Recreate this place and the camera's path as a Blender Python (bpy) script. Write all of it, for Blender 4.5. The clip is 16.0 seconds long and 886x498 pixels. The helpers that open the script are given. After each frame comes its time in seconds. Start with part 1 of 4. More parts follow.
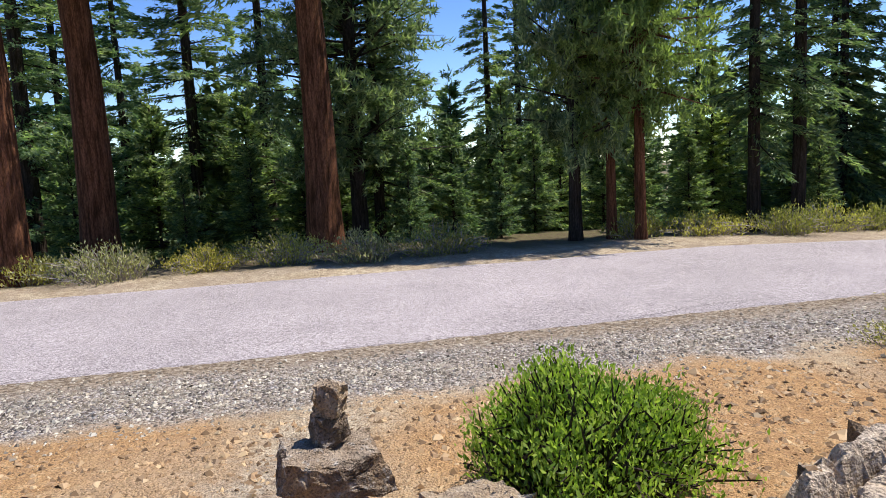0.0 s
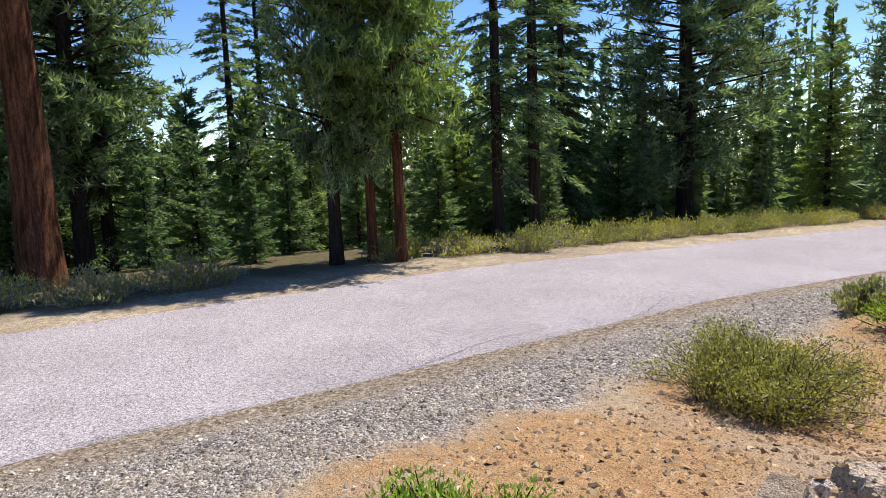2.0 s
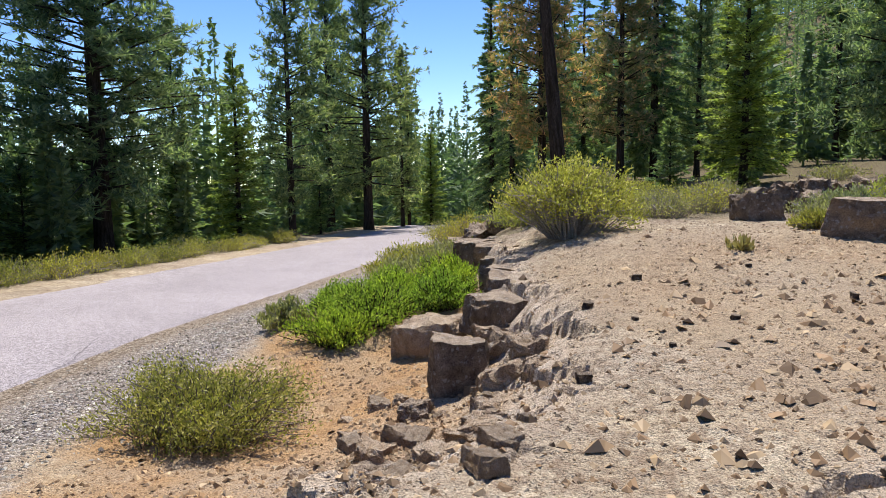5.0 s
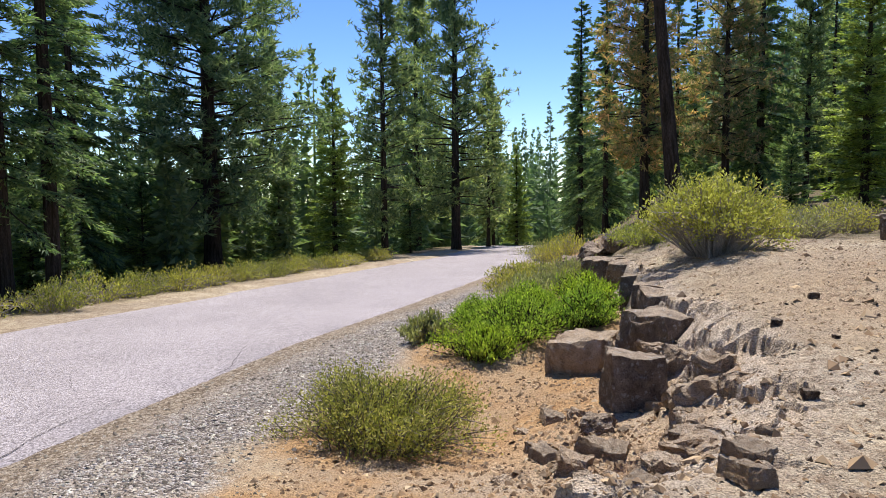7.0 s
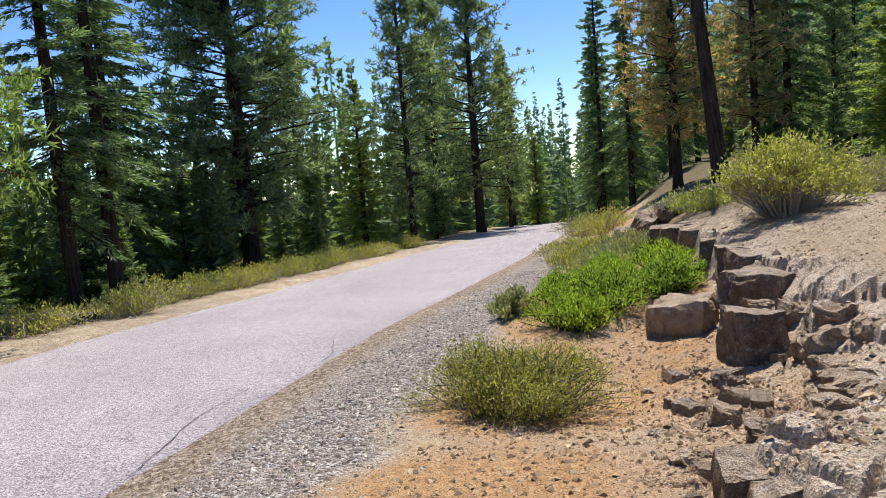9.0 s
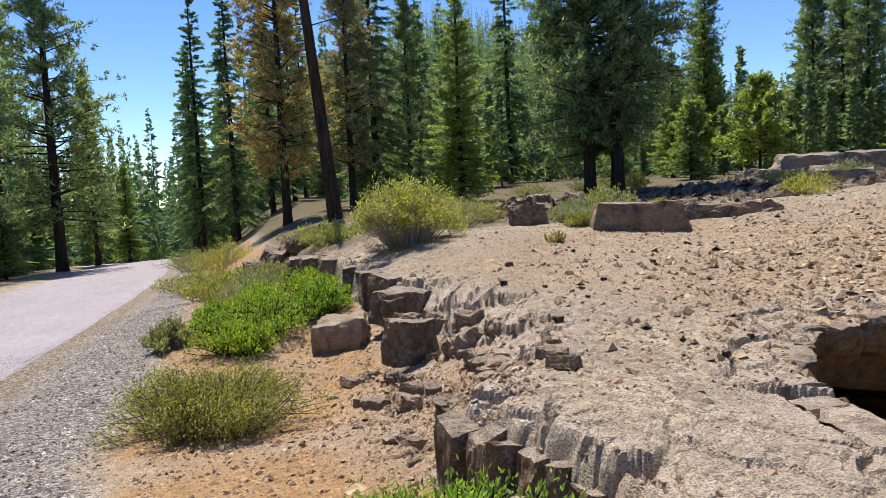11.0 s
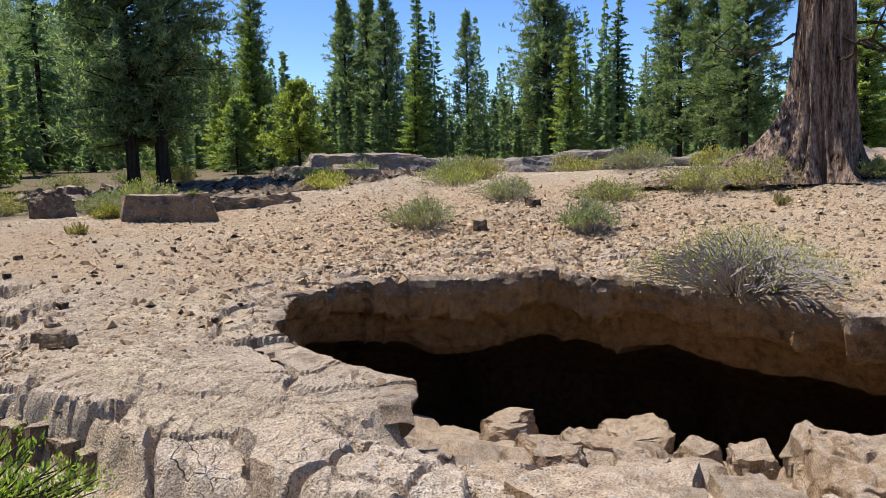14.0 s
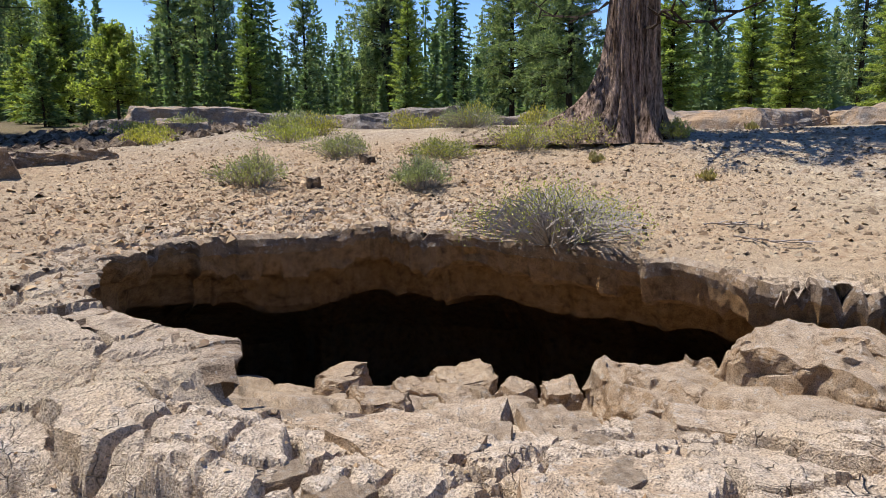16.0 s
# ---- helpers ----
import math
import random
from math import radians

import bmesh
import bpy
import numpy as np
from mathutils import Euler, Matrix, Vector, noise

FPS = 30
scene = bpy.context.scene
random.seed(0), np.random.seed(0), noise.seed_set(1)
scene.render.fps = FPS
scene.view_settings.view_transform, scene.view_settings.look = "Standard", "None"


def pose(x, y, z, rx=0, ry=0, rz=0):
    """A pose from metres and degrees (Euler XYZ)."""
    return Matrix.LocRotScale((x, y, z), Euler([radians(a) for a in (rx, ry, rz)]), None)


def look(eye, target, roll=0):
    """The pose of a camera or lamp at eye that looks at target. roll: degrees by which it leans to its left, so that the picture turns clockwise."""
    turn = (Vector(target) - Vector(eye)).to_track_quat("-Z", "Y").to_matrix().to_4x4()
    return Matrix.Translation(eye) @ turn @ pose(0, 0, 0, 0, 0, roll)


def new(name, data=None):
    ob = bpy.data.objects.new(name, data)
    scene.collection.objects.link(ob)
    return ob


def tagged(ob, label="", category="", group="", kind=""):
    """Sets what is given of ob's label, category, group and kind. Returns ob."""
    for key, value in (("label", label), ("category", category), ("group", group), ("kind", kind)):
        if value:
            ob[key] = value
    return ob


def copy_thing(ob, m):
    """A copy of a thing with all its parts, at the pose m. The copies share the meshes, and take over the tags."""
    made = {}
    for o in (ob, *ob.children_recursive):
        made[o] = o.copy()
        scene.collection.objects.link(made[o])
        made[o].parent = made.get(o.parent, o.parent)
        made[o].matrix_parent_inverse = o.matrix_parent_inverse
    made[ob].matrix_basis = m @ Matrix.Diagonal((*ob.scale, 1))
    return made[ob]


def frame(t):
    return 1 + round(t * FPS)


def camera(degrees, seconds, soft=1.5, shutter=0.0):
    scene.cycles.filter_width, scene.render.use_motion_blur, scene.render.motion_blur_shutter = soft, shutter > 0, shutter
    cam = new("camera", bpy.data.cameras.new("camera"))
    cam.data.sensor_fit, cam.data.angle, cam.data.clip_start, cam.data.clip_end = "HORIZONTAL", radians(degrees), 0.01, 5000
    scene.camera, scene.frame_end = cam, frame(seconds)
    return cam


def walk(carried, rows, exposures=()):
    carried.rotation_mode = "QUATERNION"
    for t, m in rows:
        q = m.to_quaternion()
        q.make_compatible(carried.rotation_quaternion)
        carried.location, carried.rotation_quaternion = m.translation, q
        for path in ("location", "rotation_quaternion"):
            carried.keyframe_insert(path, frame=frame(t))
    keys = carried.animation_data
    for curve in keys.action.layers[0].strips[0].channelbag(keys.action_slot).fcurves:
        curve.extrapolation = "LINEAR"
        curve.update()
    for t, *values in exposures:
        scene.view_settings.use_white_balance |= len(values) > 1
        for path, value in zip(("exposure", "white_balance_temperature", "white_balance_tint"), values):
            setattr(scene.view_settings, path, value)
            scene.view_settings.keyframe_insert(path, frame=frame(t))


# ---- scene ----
cam = camera(65.64, 16.0, soft=0.65)
PATH = [
    (0, pose(0.041, 0.057, 1.213, 83.03, 2.78, 77.69)),
    (0.5, pose(-0.160, -0.110, 1.286, 82.99, 2.11, 70.78)),
    (1, pose(-0.337, -0.220, 1.417, 82.64, 2.71, 65.18)),
    (1.5, pose(-0.586, -0.220, 1.484, 82.21, 1.79, 62.10)),
    (2, pose(-0.797, -0.118, 1.609, 82.64, 2.11, 56.19)),
    (2.5, pose(-0.930, -0.077, 1.650, 83.37, 1.79, 44.21)),
    (3, pose(-0.991, 0.002, 1.627, 83.66, 2.20, 29.16)),
    (3.5, pose(-1.000, 0.048, 1.635, 83.49, 2.02, 18.47)),
    (4, pose(-0.984, 0.099, 1.630, 83.67, 1.89, 13.38)),
    (4.2, pose(-0.972, 0.107, 1.631, 83.73, 1.89, 11.82)),
    (6.3, pose(-1.416, -0.170, 1.647, 84.73, 0.38, 9.95)),
    (6.5, pose(-1.566, -0.174, 1.632, 85.09, -0.16, 11.21)),
    (7, pose(-1.914, -0.283, 1.578, 85.67, 0.58, 16.63)),
    (7.5, pose(-2.241, -0.475, 1.577, 85.88, 2.83, 18.65)),
    (8, pose(-2.395, -0.594, 1.620, 85.41, 1.56, 19.61)),
    (8.2, pose(-2.448, -0.646, 1.610, 85.01, 3.29, 19.82)),
    (10.3, pose(-3.617, -1.303, 1.550, 84.33, 1.84, 2.81)),
    (10.5, pose(-3.702, -1.367, 1.546, 84.87, 1.30, -3.07)),
    (11, pose(-3.816, -1.598, 1.566, 85.46, 2.69, -16.11)),
    (11.5, pose(-3.720, -1.888, 1.563, 85.35, 2.46, -22.99)),
    (12, pose(-3.714, -2.148, 1.600, 85.32, 1.27, -30.82)),
    (12.5, pose(-3.815, -2.291, 1.566, 85.32, 0.86, -38.39)),
    (13, pose(-3.890, -2.474, 1.567, 85.30, 0.89, -43.77)),
    (13.5, pose(-3.884, -2.667, 1.555, 84.75, 1.53, -47.95)),
    (14, pose(-3.835, -2.872, 1.542, 83.64, 1.46, -51.06)),
    (14.5, pose(-3.811, -2.999, 1.542, 82.04, 0.75, -54.43)),
    (15, pose(-3.819, -3.030, 1.538, 81.00, 0.44, -58.41)),
    (15.5, pose(-3.818, -3.056, 1.533, 80.37, 0.77, -61.82)),
    (16, pose(-3.835, -3.069, 1.540, 79.87, 0.70, -64.01)),
]
walk(cam, PATH)

# ---- sky and sun ----
SUN_EL, SUN_YAW = 67, 5
world = bpy.data.worlds.new("sky")
scene.world = world
world.use_nodes = True
wn = world.node_tree.nodes
sky = wn.new("ShaderNodeTexSky")
sky.sky_type, sky.sun_disc = "NISHITA", False
sky.sun_elevation, sky.sun_rotation = radians(SUN_EL), radians(-SUN_YAW)
sky.altitude, sky.air_density, sky.dust_density, sky.ozone_density = 1400, 1.0, 0.0, 3.0
deeper = wn.new("ShaderNodeHueSaturation")
deeper.inputs["Hue"].default_value, deeper.inputs["Saturation"].default_value = 0.513, 1.22
world.node_tree.links.new(sky.outputs[0], deeper.inputs["Color"])
world.node_tree.links.new(deeper.outputs[0], wn["Background"].inputs[0])
wn["Background"].inputs[1].default_value = 0.13
sun = new("sun", bpy.data.lights.new("sun", "SUN"))
sun.data.energy, sun.data.angle, sun.data.color = 4.6, radians(0.55), (1, 0.96, 0.905)
sun.matrix_world = look((-math.sin(radians(SUN_YAW)) * 50 * math.cos(radians(SUN_EL)), math.cos(radians(SUN_YAW)) * 50 * math.cos(radians(SUN_EL)), 50 * math.sin(radians(SUN_EL))), (0, 0, 0))
scene.view_settings.exposure = 0.58


# ---- materials ----
class Nodes:
    """Short hand for building one node material."""

    def __init__(self, name):
        self.mat = bpy.data.materials.new(name)
        self.mat.use_nodes = True
        self.t = self.mat.node_tree
        self.bsdf = self.t.nodes["Principled BSDF"]
        self.out = self.t.nodes["Material Output"]
        self.co = self.t.nodes.new("ShaderNodeTexCoord").outputs["Object"]

    def node(self, kind, **props):
        n = self.t.nodes.new(kind)
        for k, v in props.items():
            setattr(n, k, v)
        return n

    def put(self, value, socket):
        if isinstance(value, bpy.types.NodeSocket):
            self.t.links.new(value, socket)
        elif isinstance(value, tuple) and len(value) == 3 and socket.type == "RGBA":
            socket.default_value = (*value, 1)
        else:
            socket.default_value = value

    def noise(self, scale, detail=4, rough=0.6, stretch=None):
        n = self.node("ShaderNodeTexNoise")
        n.inputs["Scale"].default_value, n.inputs["Detail"].default_value, n.inputs["Roughness"].default_value = scale, detail, rough
        co = self.co
        if stretch:
            m = self.node("ShaderNodeMapping")
            m.inputs["Scale"].default_value = stretch
            self.t.links.new(co, m.inputs[0])
            co = m.outputs[0]
        self.t.links.new(co, n.inputs["Vector"])
        return n.outputs[0]

    def cells(self, scale, feature="F1", out="Distance"):
        n = self.node("ShaderNodeTexVoronoi", feature=feature)
        n.inputs["Scale"].default_value = scale
        self.t.links.new(self.co, n.inputs["Vector"])
        return n.outputs[out]

    def ramp(self, fac, *stops):
        n = self.node("ShaderNodeValToRGB")
        e = n.color_ramp.elements
        while len(e) < len(stops):
            e.new(0.5)
        for el, (p, c) in zip(e, stops):
            el.position = p
            el.color = (*c, 1) if isinstance(c, tuple) else (c, c, c, 1)
        self.t.links.new(fac, n.inputs[0])
        return n.outputs[0]

    def mix(self, fac, a, b, how="MIX"):
        n = self.node("ShaderNodeMix", data_type="RGBA", blend_type=how)
        self.put(fac, n.inputs[0]), self.put(a, n.inputs[6]), self.put(b, n.inputs[7])
        return n.outputs[2]

    def attr(self, name):
        return self.node("ShaderNodeAttribute", attribute_name=name).outputs["Fac"]

    def math(self, how, a, b):
        n = self.node("ShaderNodeMath", operation=how)
        self.put(a, n.inputs[0]), self.put(b, n.inputs[1])
        return n.outputs[0]

    def done(self, colour, rough=0.9, bump=None, strength=0.5, distance=0.01, spec=0.25):
        self.put(colour, self.bsdf.inputs["Base Color"])
        self.put(rough, self.bsdf.inputs["Roughness"])
        self.bsdf.inputs["Specular IOR Level"].default_value = spec
        if bump:
            b = self.node("ShaderNodeBump")
            b.inputs["Strength"].default_value, b.inputs["Distance"].default_value = strength, distance
            self.t.links.new(bump, b.inputs["Height"])
            self.t.links.new(b.outputs[0], self.bsdf.inputs["Normal"])
        return self.mat


def ground_material():
    m = Nodes("ground")
    n1, n2, n3 = m.noise(1.3, 5), m.noise(9, 5, 0.7), m.noise(70, 3)
    sand = m.ramp(n1, (0.3, (0.415, 0.325, 0.215)), (0.5, (0.555, 0.45, 0.305)), (0.7, (0.645, 0.545, 0.39)))
    sand = m.mix(m.ramp(m.noise(0.45, 3), (0.4, 0.5), (0.56, 0.0)), sand, (0.38, 0.305, 0.24))
    sand = m.mix(m.ramp(n2, (0.44, 0.0), (0.62, 0.75)), sand, (0.27, 0.19, 0.125))
    sand = m.mix(m.ramp(m.noise(26, 4, 0.75), (0.52, 0.0), (0.63, 0.7)), sand, (0.22, 0.145, 0.09))
    orange = m.ramp(n2, (0.3, (0.32, 0.175, 0.08)), (0.55, (0.48, 0.285, 0.13)), (0.75, (0.55, 0.4, 0.23)))
    red = m.ramp(n2, (0.3, (0.3, 0.195, 0.115)), (0.6, (0.5, 0.375, 0.24)), (0.8, (0.62, 0.51, 0.355)))
    rock = m.ramp(n2, (0.25, (0.27, 0.2, 0.14)), (0.5, (0.54, 0.43, 0.32)), (0.75, (0.7, 0.585, 0.46)))
    rock = m.mix(m.ramp(n1, (0.48, 0.0), (0.62, 0.6)), rock, (0.53, 0.39, 0.25))
    rock = m.mix(m.ramp(m.cells(26), (0.04, 0.7), (0.2, 0.0)), rock, (0.06, 0.045, 0.035))
    stone = m.node("ShaderNodeSeparateColor")
    m.t.links.new(m.cells(32, out="Color"), stone.inputs[0])
    gravel = m.ramp(stone.outputs[0], (0.0, (0.15, 0.12, 0.105)), (0.35, (0.31, 0.255, 0.215)), (0.7, (0.46, 0.4, 0.355)), (1.0, (0.66, 0.6, 0.55)))
    duff = m.ramp(n2, (0.3, (0.07, 0.05, 0.03)), (0.5, (0.15, 0.11, 0.065)), (0.62, (0.13, 0.14, 0.05)), (0.8, (0.26, 0.2, 0.1)))
    brown = m.ramp(stone.outputs[1], (0.0, (0.14, 0.1, 0.07)), (0.5, (0.3, 0.23, 0.16)), (1.0, (0.46, 0.38, 0.29)))
    c = sand
    for key, other in (("red", red), ("orange", orange), ("rock", rock), ("shoulder", brown), ("gravel", gravel), ("duff", duff)):
        c = m.mix(m.attr(key), c, other)
    seam = m.node("ShaderNodeTexVoronoi", feature="DISTANCE_TO_EDGE")
    seam.inputs["Scale"].default_value = 2.6
    bent = m.node("ShaderNodeVectorMath", operation="ADD")
    wave = m.node("ShaderNodeTexNoise")
    wave.inputs["Scale"].default_value, wave.inputs["Detail"].default_value = 2, 3
    m.t.links.new(m.co, wave.inputs["Vector"]), m.t.links.new(m.co, bent.inputs[0]), m.t.links.new(wave.outputs[1], bent.inputs[1])
    m.t.links.new(bent.outputs[0], seam.inputs["Vector"])
    split = m.math("MULTIPLY", m.ramp(seam.outputs[0], (0.0, 1.0), (0.02, 0.0)), m.ramp(m.noise(1.7, 3), (0.5, 0.0), (0.6, 1.0)))
    c = m.mix(m.math("MULTIPLY", split, m.math("ADD", 0.05, m.math("MULTIPLY", m.attr("rock"), 0.7))), c, (0.06, 0.045, 0.035))
    lichen = m.math("MULTIPLY", m.attr("rock"), m.ramp(m.noise(5.5, 5, 0.7), (0.56, 0.0), (0.66, 0.3)))
    c = m.mix(lichen, c, (0.44, 0.42, 0.4))
    speck = m.ramp(n3, (0.3, 0.38), (0.46, 0.95), (0.7, 1.4))
    speck = m.mix(m.ramp(m.cells(55), (0.1, 0.6), (0.3, 0.0)), speck, (0.5, 0.45, 0.42))
    c = m.mix(1.0, c, speck, "MULTIPLY")
    h = m.math("ADD", m.math("MULTIPLY", n2, 1.2), m.math("MULTIPLY", n3, 0.55))
    h = m.math("SUBTRACT", h, m.math("MULTIPLY", m.cells(32), m.math("MULTIPLY", m.attr("gravel"), 1.4)))
    h = m.math("SUBTRACT", h, m.math("MULTIPLY", split, m.math("MULTIPLY", m.attr("rock"), 0.8)))
    return m.done(c, 0.95, h, 1.0, 0.055, 0.12)


def road_material():
    m = Nodes("chip_seal_asphalt")
    n1, n2 = m.noise(0.5, 4), m.noise(5, 4)
    s = m.node("ShaderNodeSeparateColor")
    m.t.links.new(m.cells(75, out="Color"), s.inputs[0])
    chips = m.ramp(s.outputs[0], (0.0, (0.13, 0.11, 0.11)), (0.28, (0.33, 0.3, 0.3)), (0.7, (0.5, 0.465, 0.465)), (1.0, (0.74, 0.69, 0.69)))
    tone = m.ramp(n1, (0.35, (0.71, 0.67, 0.66)), (0.65, (0.85, 0.805, 0.795)))
    c = m.mix(1.0, chips, tone, "MULTIPLY")
    c = m.mix(m.ramp(n2, (0.6, 0.0), (0.75, 0.35)), c, (0.3, 0.25, 0.23))
    return m.done(c, 0.85, m.cells(75), 0.7, 0.012, 0.3)


def rock_material(name, dark, mid, light, lichen=0.0, scale=7, settled=0.75):
    m = Nodes(name)
    n1, n2, n3 = m.noise(scale * 0.4, 4), m.noise(scale, 6, 0.7), m.noise(scale * 12, 3)
    c = m.ramp(n2, (0.28, dark), (0.5, mid), (0.75, light))
    tint = m.node("ShaderNodeObjectInfo").outputs["Random"]
    c = m.mix(m.math("MULTIPLY", m.ramp(n1, (0.4, 0.0), (0.62, 0.75)), m.math("ADD", tint, 0.25)), c, (0.4, 0.265, 0.15))
    axes = m.node("ShaderNodeSeparateXYZ")
    m.t.links.new(m.node("ShaderNodeNewGeometry").outputs["Normal"], axes.inputs[0])
    dust = m.math("MULTIPLY", m.ramp(axes.outputs[2], (0.55, 0.0), (0.9, 1.0)), m.ramp(n2, (0.3, 0.15), (0.6, settled)))
    c = m.mix(dust, c, (0.53, 0.415, 0.3))
    if lichen:
        c = m.mix(m.ramp(m.noise(scale * 2.3, 2), (0.58, 0.0), (0.68, lichen)), c, (0.5, 0.47, 0.42))
    c = m.mix(m.ramp(m.cells(scale * 7), (0.05, 0.75), (0.22, 0.0)), c, (0.05, 0.038, 0.03))
    c = m.mix(1.0, c, m.ramp(n3, (0.3, 0.5), (0.48, 0.97), (0.7, 1.35)), "MULTIPLY")
    h = m.math("ADD", n2, m.math("MULTIPLY", n3, 0.6))
    h = m.math("ADD", h, m.math("MULTIPLY", m.ramp(m.cells(scale * 7), (0.02, 0.0), (0.25, 1.0)), 0.4))
    return m.done(c, 0.92, h, 1.0, 0.055, 0.15)


def bark_material(name, dark, light, scale=3.0, amount=0.05):
    m = Nodes(name)
    n = m.noise(scale, 5, 0.65, (4.5, 4.5, 0.5))
    f = m.noise(scale * 6, 3, 0.6, (2.5, 2.5, 0.7))
    c = m.ramp(n, (0.36, dark), (0.52, tuple((a + b) / 2 for a, b in zip(dark, light))), (0.68, light))
    c = m.mix(m.ramp(f, (0.35, 0.6), (0.6, 0.0)), c, tuple(a * 0.5 for a in dark))
    return m.done(c, 0.95, m.math("ADD", n, m.math("MULTIPLY", f, 0.3)), 1.0, amount, 0.1)


def leaf_material(name, a, b, c3, glow=0.3, scale=1.4):
    m = Nodes(name)
    isl = m.node("ShaderNodeNewGeometry").outputs["Random Per Island"]
    c = m.ramp(isl, (0.0, a), (0.55, b), (1.0, c3))
    big = m.ramp(m.noise(scale, 2), (0.3, (0.7, 0.72, 0.7)), (0.7, (1.25, 1.22, 1.1)))
    c = m.mix(1.0, c, big, "MULTIPLY")
    tint = m.ramp(m.node("ShaderNodeObjectInfo").outputs["Random"], (0.0, (0.85, 0.92, 0.95)), (1.0, (1.15, 1.08, 0.9)))
    c = m.mix(1.0, c, tint, "MULTIPLY")
    m.done(c, 0.6, spec=0.3)
    tr = m.node("ShaderNodeBsdfTranslucent")
    m.put(m.mix(1.0, c, (1.35, 1.5, 0.8), "MULTIPLY"), tr.inputs[0])
    mx = m.node("ShaderNodeMixShader")
    mx.inputs[0].default_value = glow
    m.t.links.new(m.bsdf.outputs[0], mx.inputs[1]), m.t.links.new(tr.outputs[0], mx.inputs[2])
    m.t.links.new(mx.outputs[0], m.out.inputs[0])
    return m.mat


M = dict(
    ground=ground_material(), road=road_material(),
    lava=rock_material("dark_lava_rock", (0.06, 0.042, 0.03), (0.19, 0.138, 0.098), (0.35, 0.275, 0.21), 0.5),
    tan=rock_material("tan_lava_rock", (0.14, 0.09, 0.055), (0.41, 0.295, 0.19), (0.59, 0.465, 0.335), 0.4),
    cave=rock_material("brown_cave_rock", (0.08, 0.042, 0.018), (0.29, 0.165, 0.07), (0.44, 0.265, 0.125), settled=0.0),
    slab=rock_material("grey_lava_slab", (0.06, 0.054, 0.05), (0.19, 0.17, 0.155), (0.31, 0.285, 0.265), 0.4, 3, 0.08),
    crack=Nodes("road_crack").done((0.07, 0.06, 0.055)),
    bark_red=bark_material("red_brown_bark", (0.06, 0.026, 0.011), (0.3, 0.13, 0.07)),
    bark_dark=bark_material("dark_bark", (0.025, 0.019, 0.011), (0.1, 0.075, 0.06)),
    bark_cedar=bark_material("cedar_bark", (0.04, 0.022, 0.012), (0.62, 0.44, 0.33), 2.4, 0.12),
    bark_grey=bark_material("grey_brown_twig", (0.1, 0.08, 0.06), (0.27, 0.22, 0.17), 12, 0.005),
    twig=bark_material("grey_twig", (0.26, 0.22, 0.19), (0.52, 0.47, 0.42), 12, 0.005),
    fir=leaf_material("fir_needles", (0.075, 0.122, 0.068), (0.15, 0.215, 0.108), (0.33, 0.39, 0.19), 0.46, 0.5),
    pine=leaf_material("pine_needles", (0.09, 0.135, 0.08), (0.18, 0.235, 0.13), (0.4, 0.44, 0.25), 0.45, 0.5),
    cedar=leaf_material("cedar_sprays", (0.14, 0.18, 0.06), (0.26, 0.32, 0.1), (0.44, 0.49, 0.17), 0.48, 0.5),
    orange=leaf_material("dying_needles", (0.14, 0.18, 0.085), (0.29, 0.26, 0.14), (0.7, 0.4, 0.27), 0.45, 0.35),
    far=leaf_material("far_needles", (0.1, 0.15, 0.095), (0.17, 0.23, 0.13), (0.28, 0.34, 0.18), 0.42, 0.06),
    green=leaf_material("fresh_green_leaves", (0.162, 0.240, 0.031), (0.290, 0.395, 0.054), (0.508, 0.578, 0.126), 0.4, 5),
    olive=leaf_material("olive_leaves", (0.17, 0.175, 0.045), (0.34, 0.32, 0.085), (0.55, 0.47, 0.17), 0.35, 4),
    sage=leaf_material("sage_leaves", (0.2, 0.21, 0.1), (0.33, 0.33, 0.17), (0.46, 0.45, 0.28), 0.3, 4),
    yellow=leaf_material("yellow_green_leaves", (0.24, 0.235, 0.055), (0.42, 0.40, 0.11), (0.58, 0.53, 0.2), 0.35, 3),
    straw=leaf_material("dry_grass", (0.3, 0.23, 0.1), (0.4, 0.32, 0.15), (0.5, 0.42, 0.22), 0.3, 3),
    cone=rock_material("stone_dark", (0.03, 0.024, 0.02), (0.09, 0.065, 0.05), (0.2, 0.15, 0.11), 0.0, 20),
    gravelstone=leaf_material("gravel_chips", (0.11, 0.085, 0.068), (0.36, 0.29, 0.235), (0.68, 0.59, 0.51), 0.0, 2),
    scree=leaf_material("brown_stone_chips", (0.13, 0.085, 0.055), (0.3, 0.2, 0.13), (0.47, 0.36, 0.26), 0.0, 2),
)

# ---- mesh helpers ----


def mesh_np(name, verts, faces, mat, smooth=False):
    """A mesh from arrays; all faces have as many corners as faces has columns."""
    me = bpy.data.meshes.new(name)
    verts, faces = np.asarray(verts, np.float32), np.asarray(faces, np.int32)
    k = faces.shape[1]
    me.vertices.add(len(verts)), me.loops.add(faces.size), me.polygons.add(len(faces))
    me.vertices.foreach_set("co", verts.ravel())
    me.loops.foreach_set("vertex_index", faces.ravel())
    me.polygons.foreach_set("loop_start", np.arange(0, faces.size, k, dtype=np.int32))
    me.polygons.foreach_set("use_smooth", np.full(len(faces), smooth))
    me.update(calc_edges=True)
    me.materials.append(mat)
    return me


def part(name, me, parent, label=""):
    ob = new(name, me)
    ob.parent = parent
    return tagged(ob, label)


